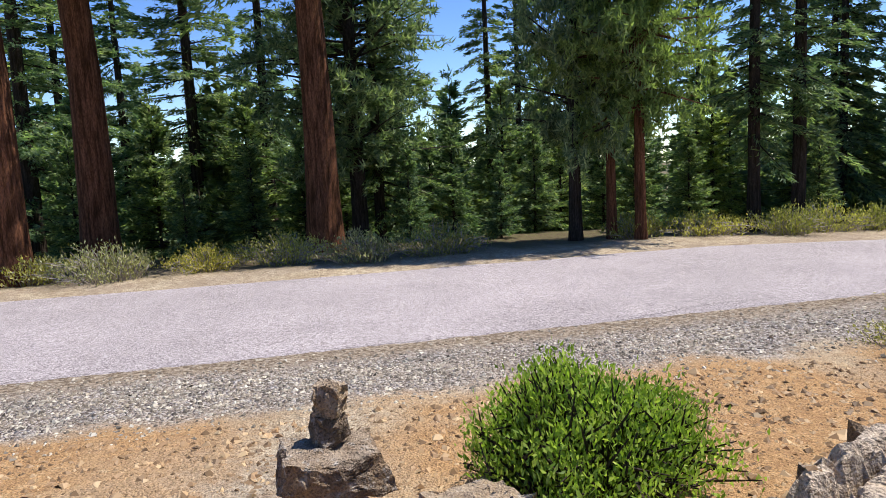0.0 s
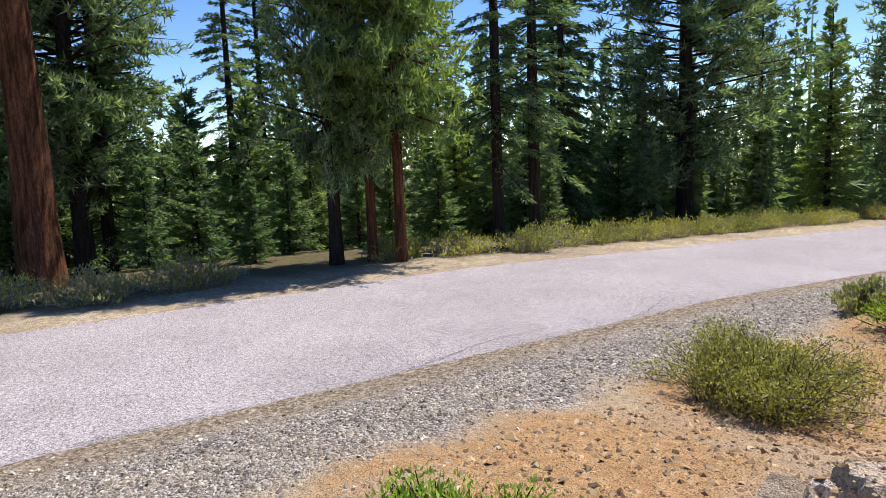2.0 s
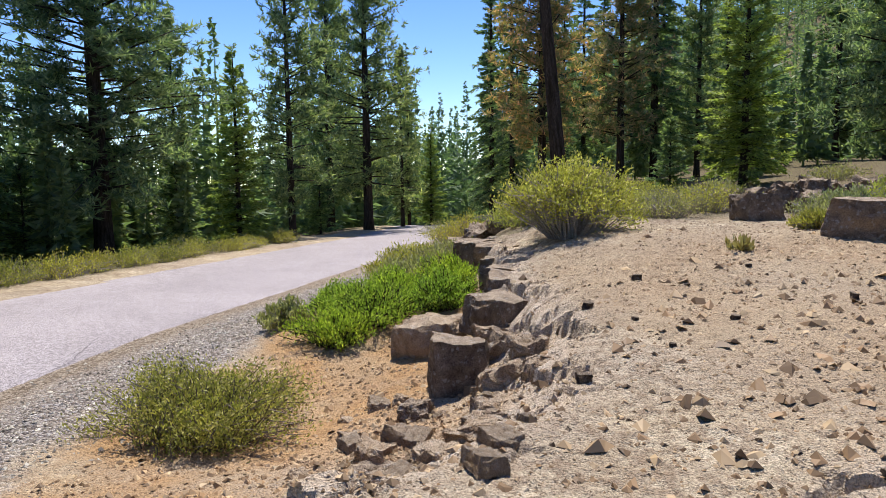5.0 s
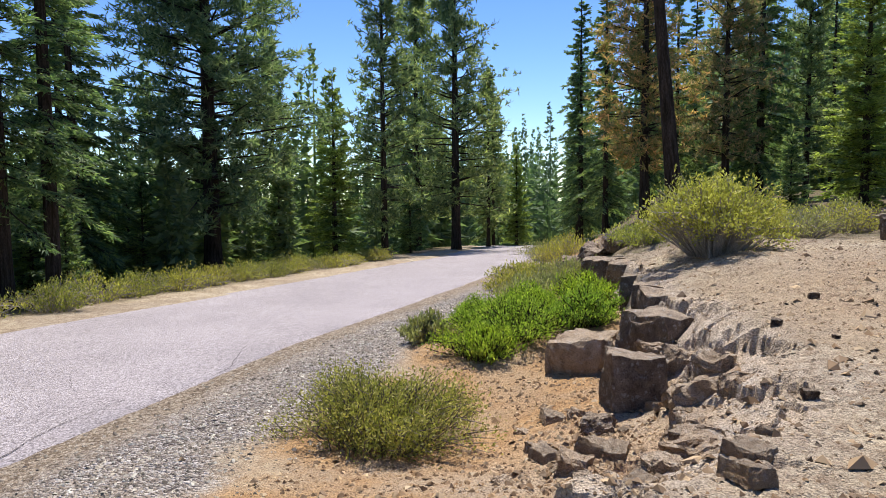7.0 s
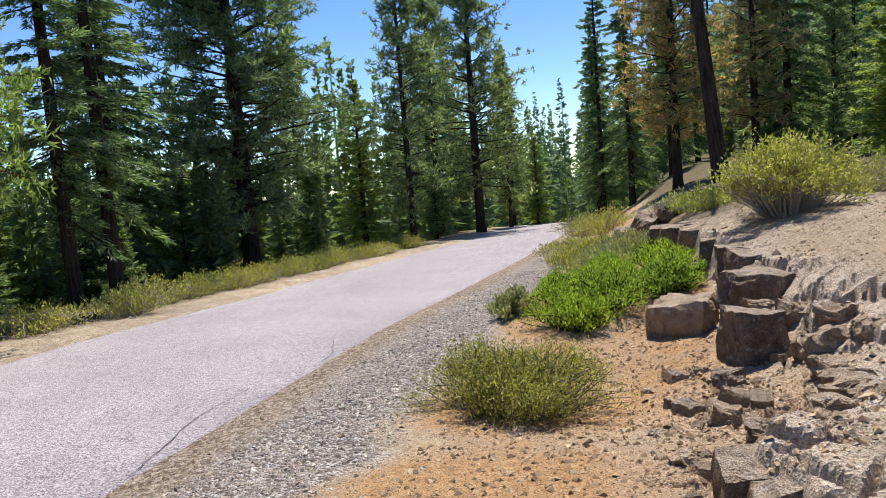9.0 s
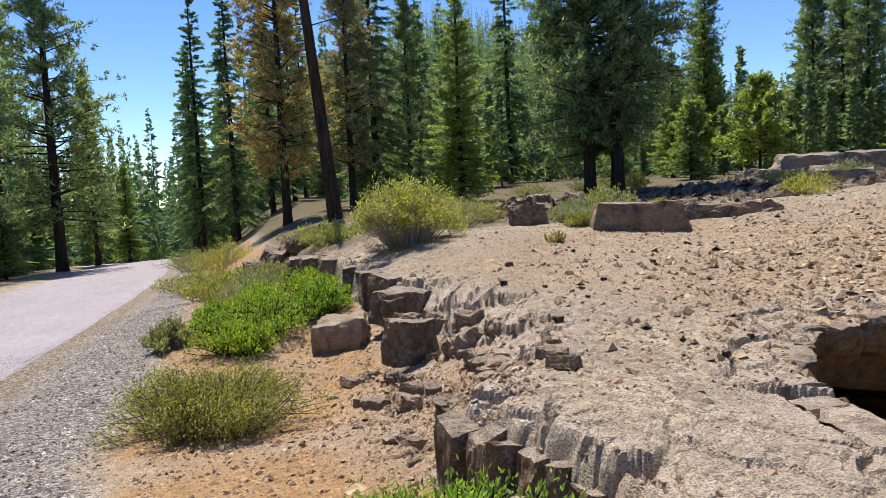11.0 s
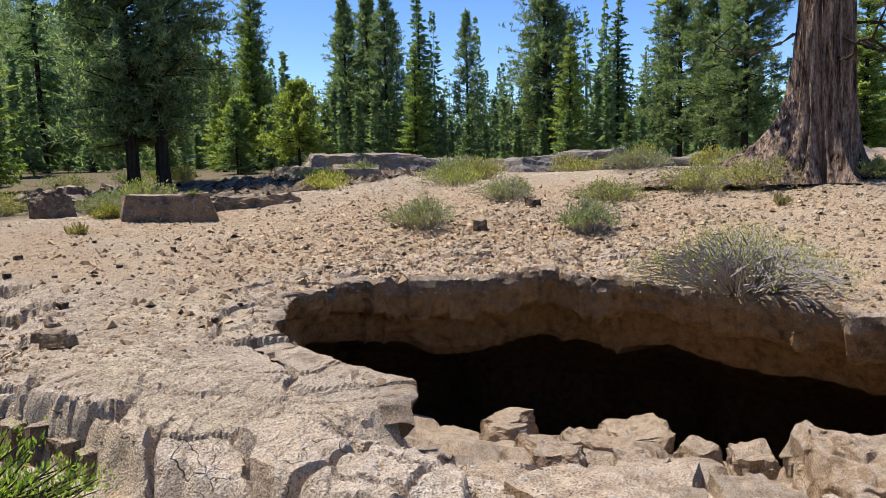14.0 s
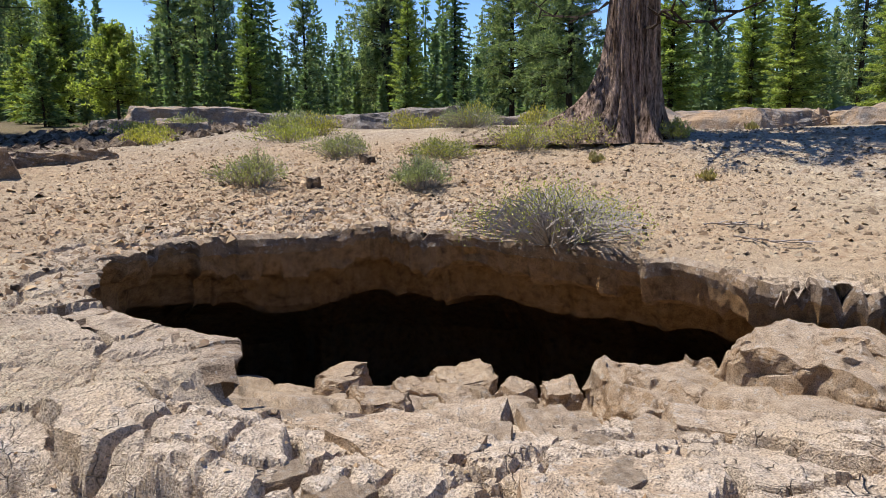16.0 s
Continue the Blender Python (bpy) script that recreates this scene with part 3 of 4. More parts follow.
rock("lava_slab", "dark triangular lava slab at the ledge", -1.72, 7.75, (0.75, 0.95, 0.5), 13, "lava", 40, z=-0.2, boxy=0.9, cuts=3, rough=0.03)
for i, (x, y, s) in enumerate(((-2.3, 5.7, 0.5), (-2.75, 5.3, 0.4), (-2.45, 4.75, 0.55), (-2.9, 4.55, 0.3), (-2.2, 4.05, 0.5), (-2.75, 3.85, 0.36), (-2.55, 6.15, 0.36), (-3.0, 5.9, 0.28))):
    rock("lava_rock", "pitted grey-brown lava rock in the rubble", x, y, (s * 0.62, s * 0.5, s * 0.32), 20 + i, ("tan", "lava")[i % 4 == 0], i * 47, 0.06, tilt=12 * ((i % 3) - 1), rough=0.08, cuts=3, group="rubble below the shelf")
for i, (x, y, s) in enumerate(((-1.42, 5.7, 0.62), (-1.5, 5.15, 0.5), (-1.62, 6.75, 0.6), (-1.55, 4.55, 0.48), (-1.75, 7.15, 0.5), (-1.3, 6.2, 0.45), (-1.75, 4.0, 0.5), (-1.2, 5.4, 0.35))):
    rock("lava_rock", "weathered brown lava lump crumbling from the shelf edge", x, y, (s, s * 0.85, s * 0.6), 180 + i, "tan", i * 53, s * 0.36, tilt=9 * ((i % 3) - 1), boxy=0.7, rough=0.1, cuts=3, group="crumbling shelf edge")
# cairn
rock("boulder", "flat pitted lava boulder carrying a stone cairn", -3.2, 0.14, (0.42, 0.52, 0.2), 41, "lava", 8, z=-0.3, cuts=4, rough=0.05, boxy=0.93)
rock("cairn_stone", "dark pitted stone in the middle of a cairn", -3.27, 0.14, (0.16, 0.19, 0.17), 42, "lava", 30, z=-0.11, cuts=2, rough=0.08, category="stone", group="cairn")
rock("cairn_stone", "tan pitted stone on top of a cairn", -3.27, 0.15, (0.17, 0.19, 0.17), 43, "tan", 70, z=0.035, cuts=2, rough=0.1, category="stone", group="cairn")
rock("lava_rock", "tan lava rock beside the green shrub", -2.75, 0.75, (0.4, 0.45, 0.26), 44, "tan", 20, 0.05, cuts=3)
# far side of the shelf
rock("boulder", "dark smooth boulder on the sandy shelf", 2.05, 12.2, (0.75, 0.6, 0.55), 51, "lava", 20, 0.08, cuts=3, rough=0.03)
rock("lava_slab", "long dark lava slab with a pale top", 3.1, 9.5, (1.75, 0.9, 0.62), 52, "lava", -25, 0.1, boxy=0.88, cuts=3, rough=0.03)
rock("lava_slab", "low dark lava slab", 5.2, 9.9, (2.4, 1.0, 0.3), 53, "lava", -8, 0.08, cuts=3)
for i, (x, y, sx, sy, sz) in enumerate(((15.2, 16.4, 4.8, 3.6, 0.95), (13.2, 17.0, 2.6, 2.2, 0.6), (17.2, 13.6, 3.6, 2.6, 0.75), (18.4, 11.0, 4.0, 2.4, 0.75), (18.8, 8.6, 2.6, 1.8, 0.95), (20.5, 6.4, 5.0, 3.0, 0.7), (20.0, -1.5, 6.5, 5.0, 0.85), (22.0, -6.5, 6.0, 5.0, 0.8), (12.6, 14.2, 2.4, 1.8, 0.6))):
    rock("lava_slab", "broad cracked grey lava slab at the wood's edge", x, y, (sx, sy, sz * 1.15), 60 + i, "slab", i * 33 - 40, 0.3, boxy=0.9, cuts=4, rough=0.025, group="lava slabs")
for i in range(30):
    a, d = i * 2.4, 0.45 * i ** 0.5
    x, y, s = 4.5 + 1.35 * d * math.cos(a), 17.6 + 0.8 * d * math.sin(a), 0.68 - 0.008 * i
    rock("lava_rock", "jagged black lava rock in a heap", x, y, (s, s * 0.8, s * 0.65), 80 + i, "lava", i * 71, z=rest_z(x, y) + 0.22 * max(0, 1 - d / 2.2) - 0.08, tilt=15, rough=0.12, group="lava heap")
for i in range(9):
    rock("lava_rock", "jagged dark lava rock beside the road", -3.6 + 0.5 * (i % 5) * 0.9, 16.0 + 0.7 * (i // 5), (0.7, 0.6, 0.45), 100 + i, "lava", i * 57, 0.1, tilt=12, rough=0.1, group="roadside lava heap")
plates = [rock_mesh("lava_plate", M["tan"], 0.6, 0.5, 0.2, 400 + k, 0.9, 3, 0.035) for k in range(7)]
lay = random.Random(4)
for i in range(64):
    x, y = -2.1 + 3.2 * lay.random(), -2.9 + 4.9 * lay.random()
    if bool(inside(np.array([x]), np.array([y]), RIM + MOUTH)[0]) or (x < -1.35) or y > 0.2 or math.hypot(x, y) < 0.3:
        continue
    ob = new("lava_plate", plates[i % 7])
    k = 0.45 + 0.85 * lay.random() ** 1.5
    ob.matrix_world = pose(x, y, rest_z(x, y) - 0.17 * k, 7 * (lay.random() - 0.5), 7 * (lay.random() - 0.5), 360 * lay.random()) @ Matrix.Diagonal((k * 1.15, k, k * 1.1, 1))
    tagged(ob, "cracked pale lava plate in the rocky shelf", "rock", "lava plates")
for i in range(30):
    x, y = -2.9 + 1.9 * lay.random(), 3.2 + 3.0 * lay.random()
    if x > float(edge_x(y)) + 0.75:
        continue
    ob = new("lava_plate", plates[i % 7])
    k = 0.12 + 0.32 * lay.random() ** 1.8
    ob.matrix_world = pose(x, y, rest_z(x, y) - 0.05 * k, 22 * (lay.random() - 0.5), 22 * (lay.random() - 0.5), 360 * lay.random()) @ Matrix.Diagonal((k * 1.15, k, k * 1.3, 1))
    tagged(ob, "small flat lava fragment in the rubble", "rock", "lava fragments")
# the cave mouth
for i, (x, y, s, h) in enumerate(((3.0, 1.7, 0.75, 0.5), (3.9, 0.4, 1.0, 0.5), (2.2, 1.2, 0.5, 0.35), (2.9, 0.6, 0.6, 0.35), (3.0, -0.6, 0.5, 0.4), (2.8, -1.2, 0.55, 0.42), (1.7, 0.5, 0.45, 0.3), (1.2, 0.0, 0.5, 0.3), (1.9, -0.4, 0.42, 0.25), (0.9, -0.9, 0.5, 0.25))):
    rock("lava_block", "tan broken block on the rubble slope", x, y, (s, s * 0.8, h * 0.7), 120 + i, "tan", i * 41, z=float(debris_z(x, y)) - 0.08, tilt=8 * ((i % 3) - 1), cuts=3, rough=0.06, group="blocks in the cave mouth")
rock("boulder", "big rounded tan lava boulder at the cave mouth", 2.1, -2.35, (1.6, 1.5, 0.8), 140, "tan", 25, z=-1.42, boxy=0.7, cuts=5, rough=0.055)
rock("boulder", "broad tan lava hump at the cave mouth", 2.7, -3.7, (2.2, 1.9, 0.95), 141, "tan", -10, z=-1.2, boxy=0.75, cuts=5, rough=0.055)
for i, (x, y) in enumerate(((-0.24, 5.2), (0.0, 3.24), (-0.83, 6.25), (-0.45, 5.87), (0.35, 5.9), (-0.9, 4.6), (0.9, 5.0), (1.5, 6.6), (5.96, 4.24), (7.2, 3.0), (6.4, 5.6), (8.0, 4.4), (0.55, 3.6), (0.8, 3.3), (-0.3, 7.4), (0.9, 7.8))):
    s = 0.06 + 0.025 * (i % 3) + (0.16 if x > 5 else 0)
    rock("stone", "small dark volcanic stone on pale sand", x, y, (s, s * 0.85, s * 0.7), 160 + i, "cone", i * 39, 0.01, cuts=1, rough=0.1, category="stone", group="loose stones")


def chips(name, label, mat, count, place, lo, hi, seed):
    """A great many small angular chips, in one sheet."""
    r = np.random.default_rng(seed)
    x, y = place(r, count)
    front = (y < 2.6) & (x < 2.2) & (x > -2.4) & (r.random(count) < 0.85)
    keep = ~inside(x, y, RIM + MOUTH) & ~front
    x, y = x[keep], y[keep]
    n = len(x)
    s = lo * (hi / lo) ** (r.random(n) ** 2.2)
    base = np.array(((1, 0.1, 0), (0.1, 0.85, 0.1), (-0.95, 0.1, 0), (0, -0.9, 0.05), (0.3, 0.15, 0.62), (-0.4, -0.2, 0.52)))
    tri = np.array(((0, 1, 4), (1, 5, 4), (1, 2, 5), (2, 3, 5), (3, 4, 5), (3, 0, 4)))
    a, tip = r.random(n) * 6.283, 0.35 * r.standard_normal((n, 1))
    P = base[None] * (0.55 + 0.9 * r.random((n, 6, 3))) * s[:, None, None]
    c, q = np.cos(a)[:, None], np.sin(a)[:, None]
    V = np.stack([P[..., 0] * c - P[..., 1] * q + x[:, None], P[..., 0] * q + P[..., 1] * c + y[:, None], P[..., 2] + P[..., 0] * tip + ground_z(x, y)[:, None] - 0.1 * s[:, None]], -1)
    F = (tri[None] + 6 * np.arange(n)[:, None, None]).reshape(-1, 3)
    tagged(new(name, mesh_np(name, V.reshape(-1, 3), F, M[mat])), label, "stones", kind="stuff")


chips("gravel", "loose grey roadside gravel", "gravelstone", 24000, lambda r, n: (-5.85 + np.clip(0.5 * r.standard_normal(n), -1.2, 1.2), -3.5 + 20 * r.random(n) ** 1.5), 0.007, 0.032, 1)
chips("scree", "brown stone chips scattered over the sand", "scree", 24000, lambda r, n: (-2.3 + 13 * r.random(n), -3 + 15 * r.random(n)), 0.006, 0.03, 2)
chips("scree", "reddish stone litter above the cave", "scree", 15000, lambda r, n: (4.6 + 2.8 * r.standard_normal(n), 3.6 + 2.6 * r.standard_normal(n)), 0.012, 0.085, 3)
chips("scree", "orange soil crumbs beside the road", "scree", 15000, lambda r, n: (-4.8 + 3.0 * r.random(n), -3 + 12 * r.random(n)), 0.006, 0.045, 4)
chips("scree", "broken brown lava bits in the rubble below the shelf", "scree", 3000, lambda r, n: (-2.15 + 0.42 * r.standard_normal(n), 4.5 + 0.85 * r.standard_normal(n)), 0.006, 0.045, 8)
chips("scree", "dry needle and stone litter below the old cedar", "scree", 11000, lambda r, n: (4.8 + 9 * r.random(n), -6 + 10 * r.random(n)), 0.012, 0.07, 7)
chips("dark_stones", "black lava rubble at the edge of the wood", "cone", 2600, lambda r, n: (3 + 13 * r.random(n), 11.5 + 8.5 * r.random(n)), 0.05, 0.3, 9)
chips("dark_stones", "dark volcanic pebbles on the sand", "cone", 1500, lambda r, n: (-2 + 12 * r.random(n), 2 + 10 * r.random(n)), 0.01, 0.034, 6)


# ---- plants ----
def blades(P, D, L, W, r, slim=True):
    """One thin triangle a leaf: from P along D, L long and W wide."""
    n = len(P)
    D = D / (np.linalg.norm(D, axis=1, keepdims=True) + 1e-9)
    S = np.cross(D, r.standard_normal((n, 3)))
    S = S / (np.linalg.norm(S, axis=1, keepdims=True) + 1e-9)
    L, W = np.broadcast_to(L, n)[:, None], np.broadcast_to(W, n)[:, None]
    if slim:
        return np.stack([P - S * W * 0.65, P + S * W * 0.65, P + D * L], 1)
    return np.stack([P - S * W * 0.3, P + D * L * 0.45 + S * W * 0.5, P + D * L, P + D * L * 0.4 - S * W * 0.5], 1)


def blade_mesh(name, quads, mat):
    V = np.concatenate(quads).reshape(-1, 3)
    return mesh_np(name, V, np.arange(len(V)).reshape(-1, quads[0].shape[1]), mat)


def sticks(name, A, B, ra, rb, mat):
    """Thin three-sided twigs from A to B."""
    D = B - A
    D = D / (np.linalg.norm(D, axis=1, keepdims=True) + 1e-9)
    U = np.cross(D, np.array((0.3, 0.5, 0.81)))
    U /= np.linalg.norm(U, axis=1, keepdims=True) + 1e-9
    W = np.cross(D, U)
    ra, rb = np.broadcast_to(ra, len(A))[:, None], np.broadcast_to(rb, len(A))[:, None]
    ring = [(math.cos(k * 2.094), math.sin(k * 2.094)) for k in range(3)]
    V = np.stack([A + (U * c + W * s) * ra for c, s in ring] + [B + (U * c + W * s) * rb for c, s in ring], 1)
    f = np.array(((0, 1, 4, 3), (1, 2, 5, 4), (2, 0, 3, 5)))
    return mesh_np(name, V.reshape(-1, 3), (f[None] + 6 * np.arange(len(A))[:, None, None]).reshape(-1, 4), mat)


def shrub(name, label, x, y, r0, h, leaf, seed, stems=120, per=22, size=0.035, bare=0.15, upright=0.5, twig="twig", lean=0.0, squash=1.0, category="shrub", group="", thick=1.0, spread=0.42):
    """Stems fanning up from the root, with leaves along their outer length."""
    r = np.random.default_rng(seed)
    a, u = r.random(stems) * 6.283, r.random(stems) ** 0.6
    rim = 0.6 + 0.75 * vnoise(a * 1.7, a * 0 + seed, seed)
    root = np.stack([np.cos(a) * u * r0 * spread, np.sin(a) * u * r0 * spread, np.zeros(stems)], 1)
    tip = np.stack([np.cos(a) * u * r0 * rim, np.sin(a) * u * r0 * rim * squash, h * (np.sqrt(np.clip(1 - (u * 0.92) ** 2, 0, 1)) * (0.55 + 0.5 * r.random(stems)) * (0.75 + 0.5 * vnoise(np.cos(a) * u * 2.2 + seed, np.sin(a) * u * 2.2, seed + 3)))], 1)
    mid = root * 0.45 + tip * 0.55 + np.array((0, 0, h * 0.1)) + r.standard_normal((stems, 3)) * r0 * 0.07
    twig = "bark_dark" if leaf == "green" else twig
    home = new(name)
    home.matrix_world = pose(x, y, rest_z(x, y) - 0.03, 0, 0, seed * 37 % 360)
    tagged(home, label, category, group)
    part("twigwork", sticks("twigwork", np.concatenate([root, mid]), np.concatenate([mid, tip]), (0.006 + 0.004 * r0) * thick, 0.003 * thick, M[twig]), home, "grey woody stems")["kind"] = "stuff"
    t = bare + (1.04 - bare) * r.random((stems, per)) ** 0.75
    k = np.clip(t / 0.55, 0, 1)[..., None]
    q = np.clip((t - 0.55) / 0.45, 0, 1.1)[..., None]
    P = np.where(t[..., None] < 0.55, root[:, None] * (1 - k) + mid[:, None] * k, mid[:, None] * (1 - q) + tip[:, None] * q).reshape(-1, 3)
    P = P + r.standard_normal(P.shape) * r0 * 0.05
    D = r.standard_normal(P.shape) + np.array((0, 0, upright * 2)) + P / max(r0, 0.1) * 0.6
    part("foliage", blade_mesh("foliage", [blades(P, D, size * (0.6 + 0.8 * r.random(len(P))), size * 0.42, r, False)], M[leaf]), home)["kind"] = "stuff"
    return home


shrub("shrub", "dense fresh green leafy shrub beside the cairn", -3.1, 1.42, 0.8, 0.64, "green", 1, 560, 40, 0.037, 0.05, 0.9)
shrub("shrub", "olive-yellow low shrub on orange soil", -4.3, 5.6, 1.0, 0.74, "olive", 2, 460, 44, 0.036, 0.1, 0.5, "bark_grey", thick=0.7)
for i, (x, y, r0, h) in enumerate(((-3.65, 9.0, 0.72, 0.55), (-2.75, 9.3, 0.55, 0.5), (-4.35, 9.6, 0.55, 0.45), (-2.8, 10.4, 0.6, 0.5), (-3.6, 10.1, 0.55, 0.42), (-4.0, 8.4, 0.6, 0.45))):
    shrub("shrub", "bright green leafy shrub below the lava ledge", x, y, r0, h, "green", 10 + i, 280, 30, 0.042, 0.1, 1.0, group="green shrubs")
for i, (x, y, r0, h, leaf) in enumerate(((-5.0, 9.2, 0.42, 0.4, "sage"), (-3.7, 11.6, 0.8, 0.45, "sage"), (-4.3, 13.4, 0.9, 0.5, "olive"), (-3.4, 13.8, 0.9, 0.5, "sage"), (-4.5, 16.2, 1.1, 0.6, "yellow"), (-5.2, 19.5, 1.2, 0.6, "olive"), (-4.6, 23.0, 1.5, 0.8, "yellow"), (-5.6, 27.0, 1.6, 0.8, "sage"), (-6.0, 32.0, 1.8, 0.9, "olive"), (-1.9, 15.0, 1.0, 0.45, "yellow"))):
    shrub("shrub", "pale grassy roadside shrub", x, y, r0, h, leaf, 30 + i, 150, 22, 0.07, 0.05, 1.2, group="roadside shrubs")
shrub("shrub", "large yellow-green bush with grey bare stems", -0.95, 10.8, 1.12, 1.22, "yellow", 50, 420, 34, 0.06, 0.62, 0.4, "twig", spread=0.34, thick=1.3)
shrub("shrub", "half-dead grey twiggy shrub with yellow-green tips", 4.95, -0.45, 1.3, 0.72, "yellow", 51, 560, 5, 0.042, 0.88, 0.6, thick=1.1, spread=0.36)
for i, (x, y, r0, h, leaf, bare) in enumerate(((5.5, 5.2, 0.65, 0.62, "sage", 0.25), (6.7, 2.5, 0.55, 0.55, "sage", 0.5), (8.6, 5.4, 0.8, 0.5, "sage", 0.2), (10.6, 2.0, 0.9, 0.55, "yellow", 0.15), (11.3, 0.9, 1.1, 0.65, "yellow", 0.15), (9.3, 3.4, 0.8, 0.4, "olive", 0.1), (12.4, -0.9, 0.5, 0.4, "yellow", 0.1), (3.3, 12.6, 0.7, 0.45, "sage", 0.2), (0.6, 13.2, 0.9, 0.6, "sage", 0.15), (1.7, 14.8, 1.0, 0.6, "yellow", 0.15), (4.3, 10.6, 0.3, 0.45, "yellow", 0.1), (2.4, 10.4, 0.28, 0.3, "olive", 0.1), (13.5, 4.6, 1.1, 0.6, "sage", 0.2))):
    shrub("shrub", "sparse pale sage-green shrub on dry sand", x, y, r0, h, leaf, 60 + i, 170, 18, 0.05, bare, 0.7, group="dry shrubs")
for i, (x, y) in enumerate(((1.0, 8.6), (8.6, -2.0), (9.6, 0.2), (14.0, -2.4))):
    shrub("grass_tuft", "small dry straw-coloured grass tuft", x, y, 0.17, 0.15, "straw", 80 + i, 34, 3, 0.1, 0.1, 2.2, "straw", spread=0.25, category="grass", group="grass tufts")
for i in range(26):
    y = -9 + i * 1.75
    x = -14.75 - 0.9 * vnoise(i * 3.1, 0, 5) - 0.35 * (i % 3) + float(road_shift(y))
    if y > 3.5 and y < 8.5:
        continue
    leaf = ("sage", "olive", "yellow")[i % 3] if y < 4 else ("olive", "yellow")[i % 2]
    shrub("shrub", "low green brush along the far road verge", x, y, 0.95 + 0.3 * (i % 2), 0.55 + 0.25 * vnoise(i * 1.7, 0, 6), leaf, 100 + i, 130, 18, 0.075, 0.05, 1.0, group="verge brush")


brush = random.Random(9)
for i in range(34):
    a, d = math.radians(-8 - 78 * brush.random()), 17 + 13 * brush.random()
    x, y = -3 - d * math.sin(a), -2 + d * math.cos(a)
    shrub("shrub", "low sage and grass brush at the wood's edge", x, y, 0.6 + 0.6 * brush.random(), 0.35 + 0.3 * brush.random(), ("sage", "yellow", "olive")[i % 3], 300 + i, 90, 14, 0.08, 0.05, 1.0, group="brush at the wood's edge")


# ---- trees ----
def trunk_mesh(name, h, r0, mat, seed, flare=0.35, sides=14, rings=26, bend=0.0):
    z = h * np.linspace(0, 1, rings) ** 1.5
    a = np.linspace(0, 2 * math.pi, sides, endpoint=False)
    A, Z = np.meshgrid(a, z)
    rad = r0 * (1 - 0.92 * (Z / h) ** 1.1) * (1 + flare * np.exp(-Z / (r0 * 2.2))) + 0.012
    rad = rad * (1 + 0.12 * (fbm(np.cos(A) * 2 + 5, np.sin(A) * 2 + Z * 0.4, 1.0, 3, seed) - 0.5) * 2)
    sway = bend * (Z / h) ** 2 + 0.06 * r0 * 4 * (vnoise(Z * 0.25, Z * 0 + seed, seed) - 0.5)
    V = np.stack([np.cos(A) * rad + sway, np.sin(A) * rad, Z - 0.15], -1).reshape(-1, 3)
    i = np.arange(rings * sides).reshape(rings, sides)
    F = np.stack([i[:-1], np.roll(i, -1, 1)[:-1], np.roll(i, -1, 1)[1:], i[1:]], -1).reshape(-1, 4)
    return mesh_np(name, V, F, mat, True)


def fir_crown(h, zb, R, seed, gap=0.4, n_br=6, blade=0.42, width=0.09, droop=0.25, fill=5, power=0.75, loose=0.2):
    """Whorls of flat drooping boughs, shorter towards the top."""
    r = np.random.default_rng(seed)
    Q, A, B, ra = [], [], [], []
    z = zb
    while z < h - 0.15:
        u = (z - zb) / (h - zb)
        for _ in range(n_br if u < 0.85 else 4):
            a = r.random() * 6.283
            ln = max(R * (1 - u) ** power * (0.32 + 0.88 * r.random()), 0.25)
            if r.random() < 0.1:
                continue
            d = np.array((math.cos(a), math.sin(a), -droop + 0.75 * u + 0.12 * r.standard_normal()))
            m = int(3 + ln * 4.5)
            p0 = np.array((0, 0, z + loose * r.standard_normal()))
            t = (0.16 + 0.84 * r.random(m * fill) ** 0.8)
            side = np.cross(d, (0, 0, 1.0))
            w = r.uniform(-1, 1, m * fill) * 0.34 * ln ** 0.8 * (1.15 - t) * np.minimum(t * 3, 1)
            P = p0 + d * (t * ln)[:, None] + side * w[:, None] + np.array((0, 0, -0.1 * droop)) * ((t * ln) ** 2)[:, None]
            P = P + r.standard_normal(P.shape) * (0.03, 0.03, 0.05)
            D = d * 0.8 + side * np.sign(w)[:, None] * (0.2 + 0.8 * r.random((len(P), 1))) + 0.25 * r.standard_normal(P.shape) - np.array((0, 0, 0.15))
            Q.append(blades(P, D, blade * (0.55 + 0.7 * r.random(len(P))) * (0.6 + 0.4 * (1 - u)), width, r))
            A.append(p0), B.append(p0 + d * ln * 0.9), ra.append(0.012 + 0.012 * ln)
        z += gap * (0.7 + 0.6 * r.random())
    P = np.tile(np.array((0, 0, h - 0.1)), (14, 1)) + r.standard_normal((14, 3)) * (0.06, 0.06, 0.25)
    Q.append(blades(P, r.standard_normal(P.shape) * 0.5 + np.array((0, 0, 1.2)), 0.3, 0.05, r))
    return Q, np.array(A), np.array(B), np.array(ra)


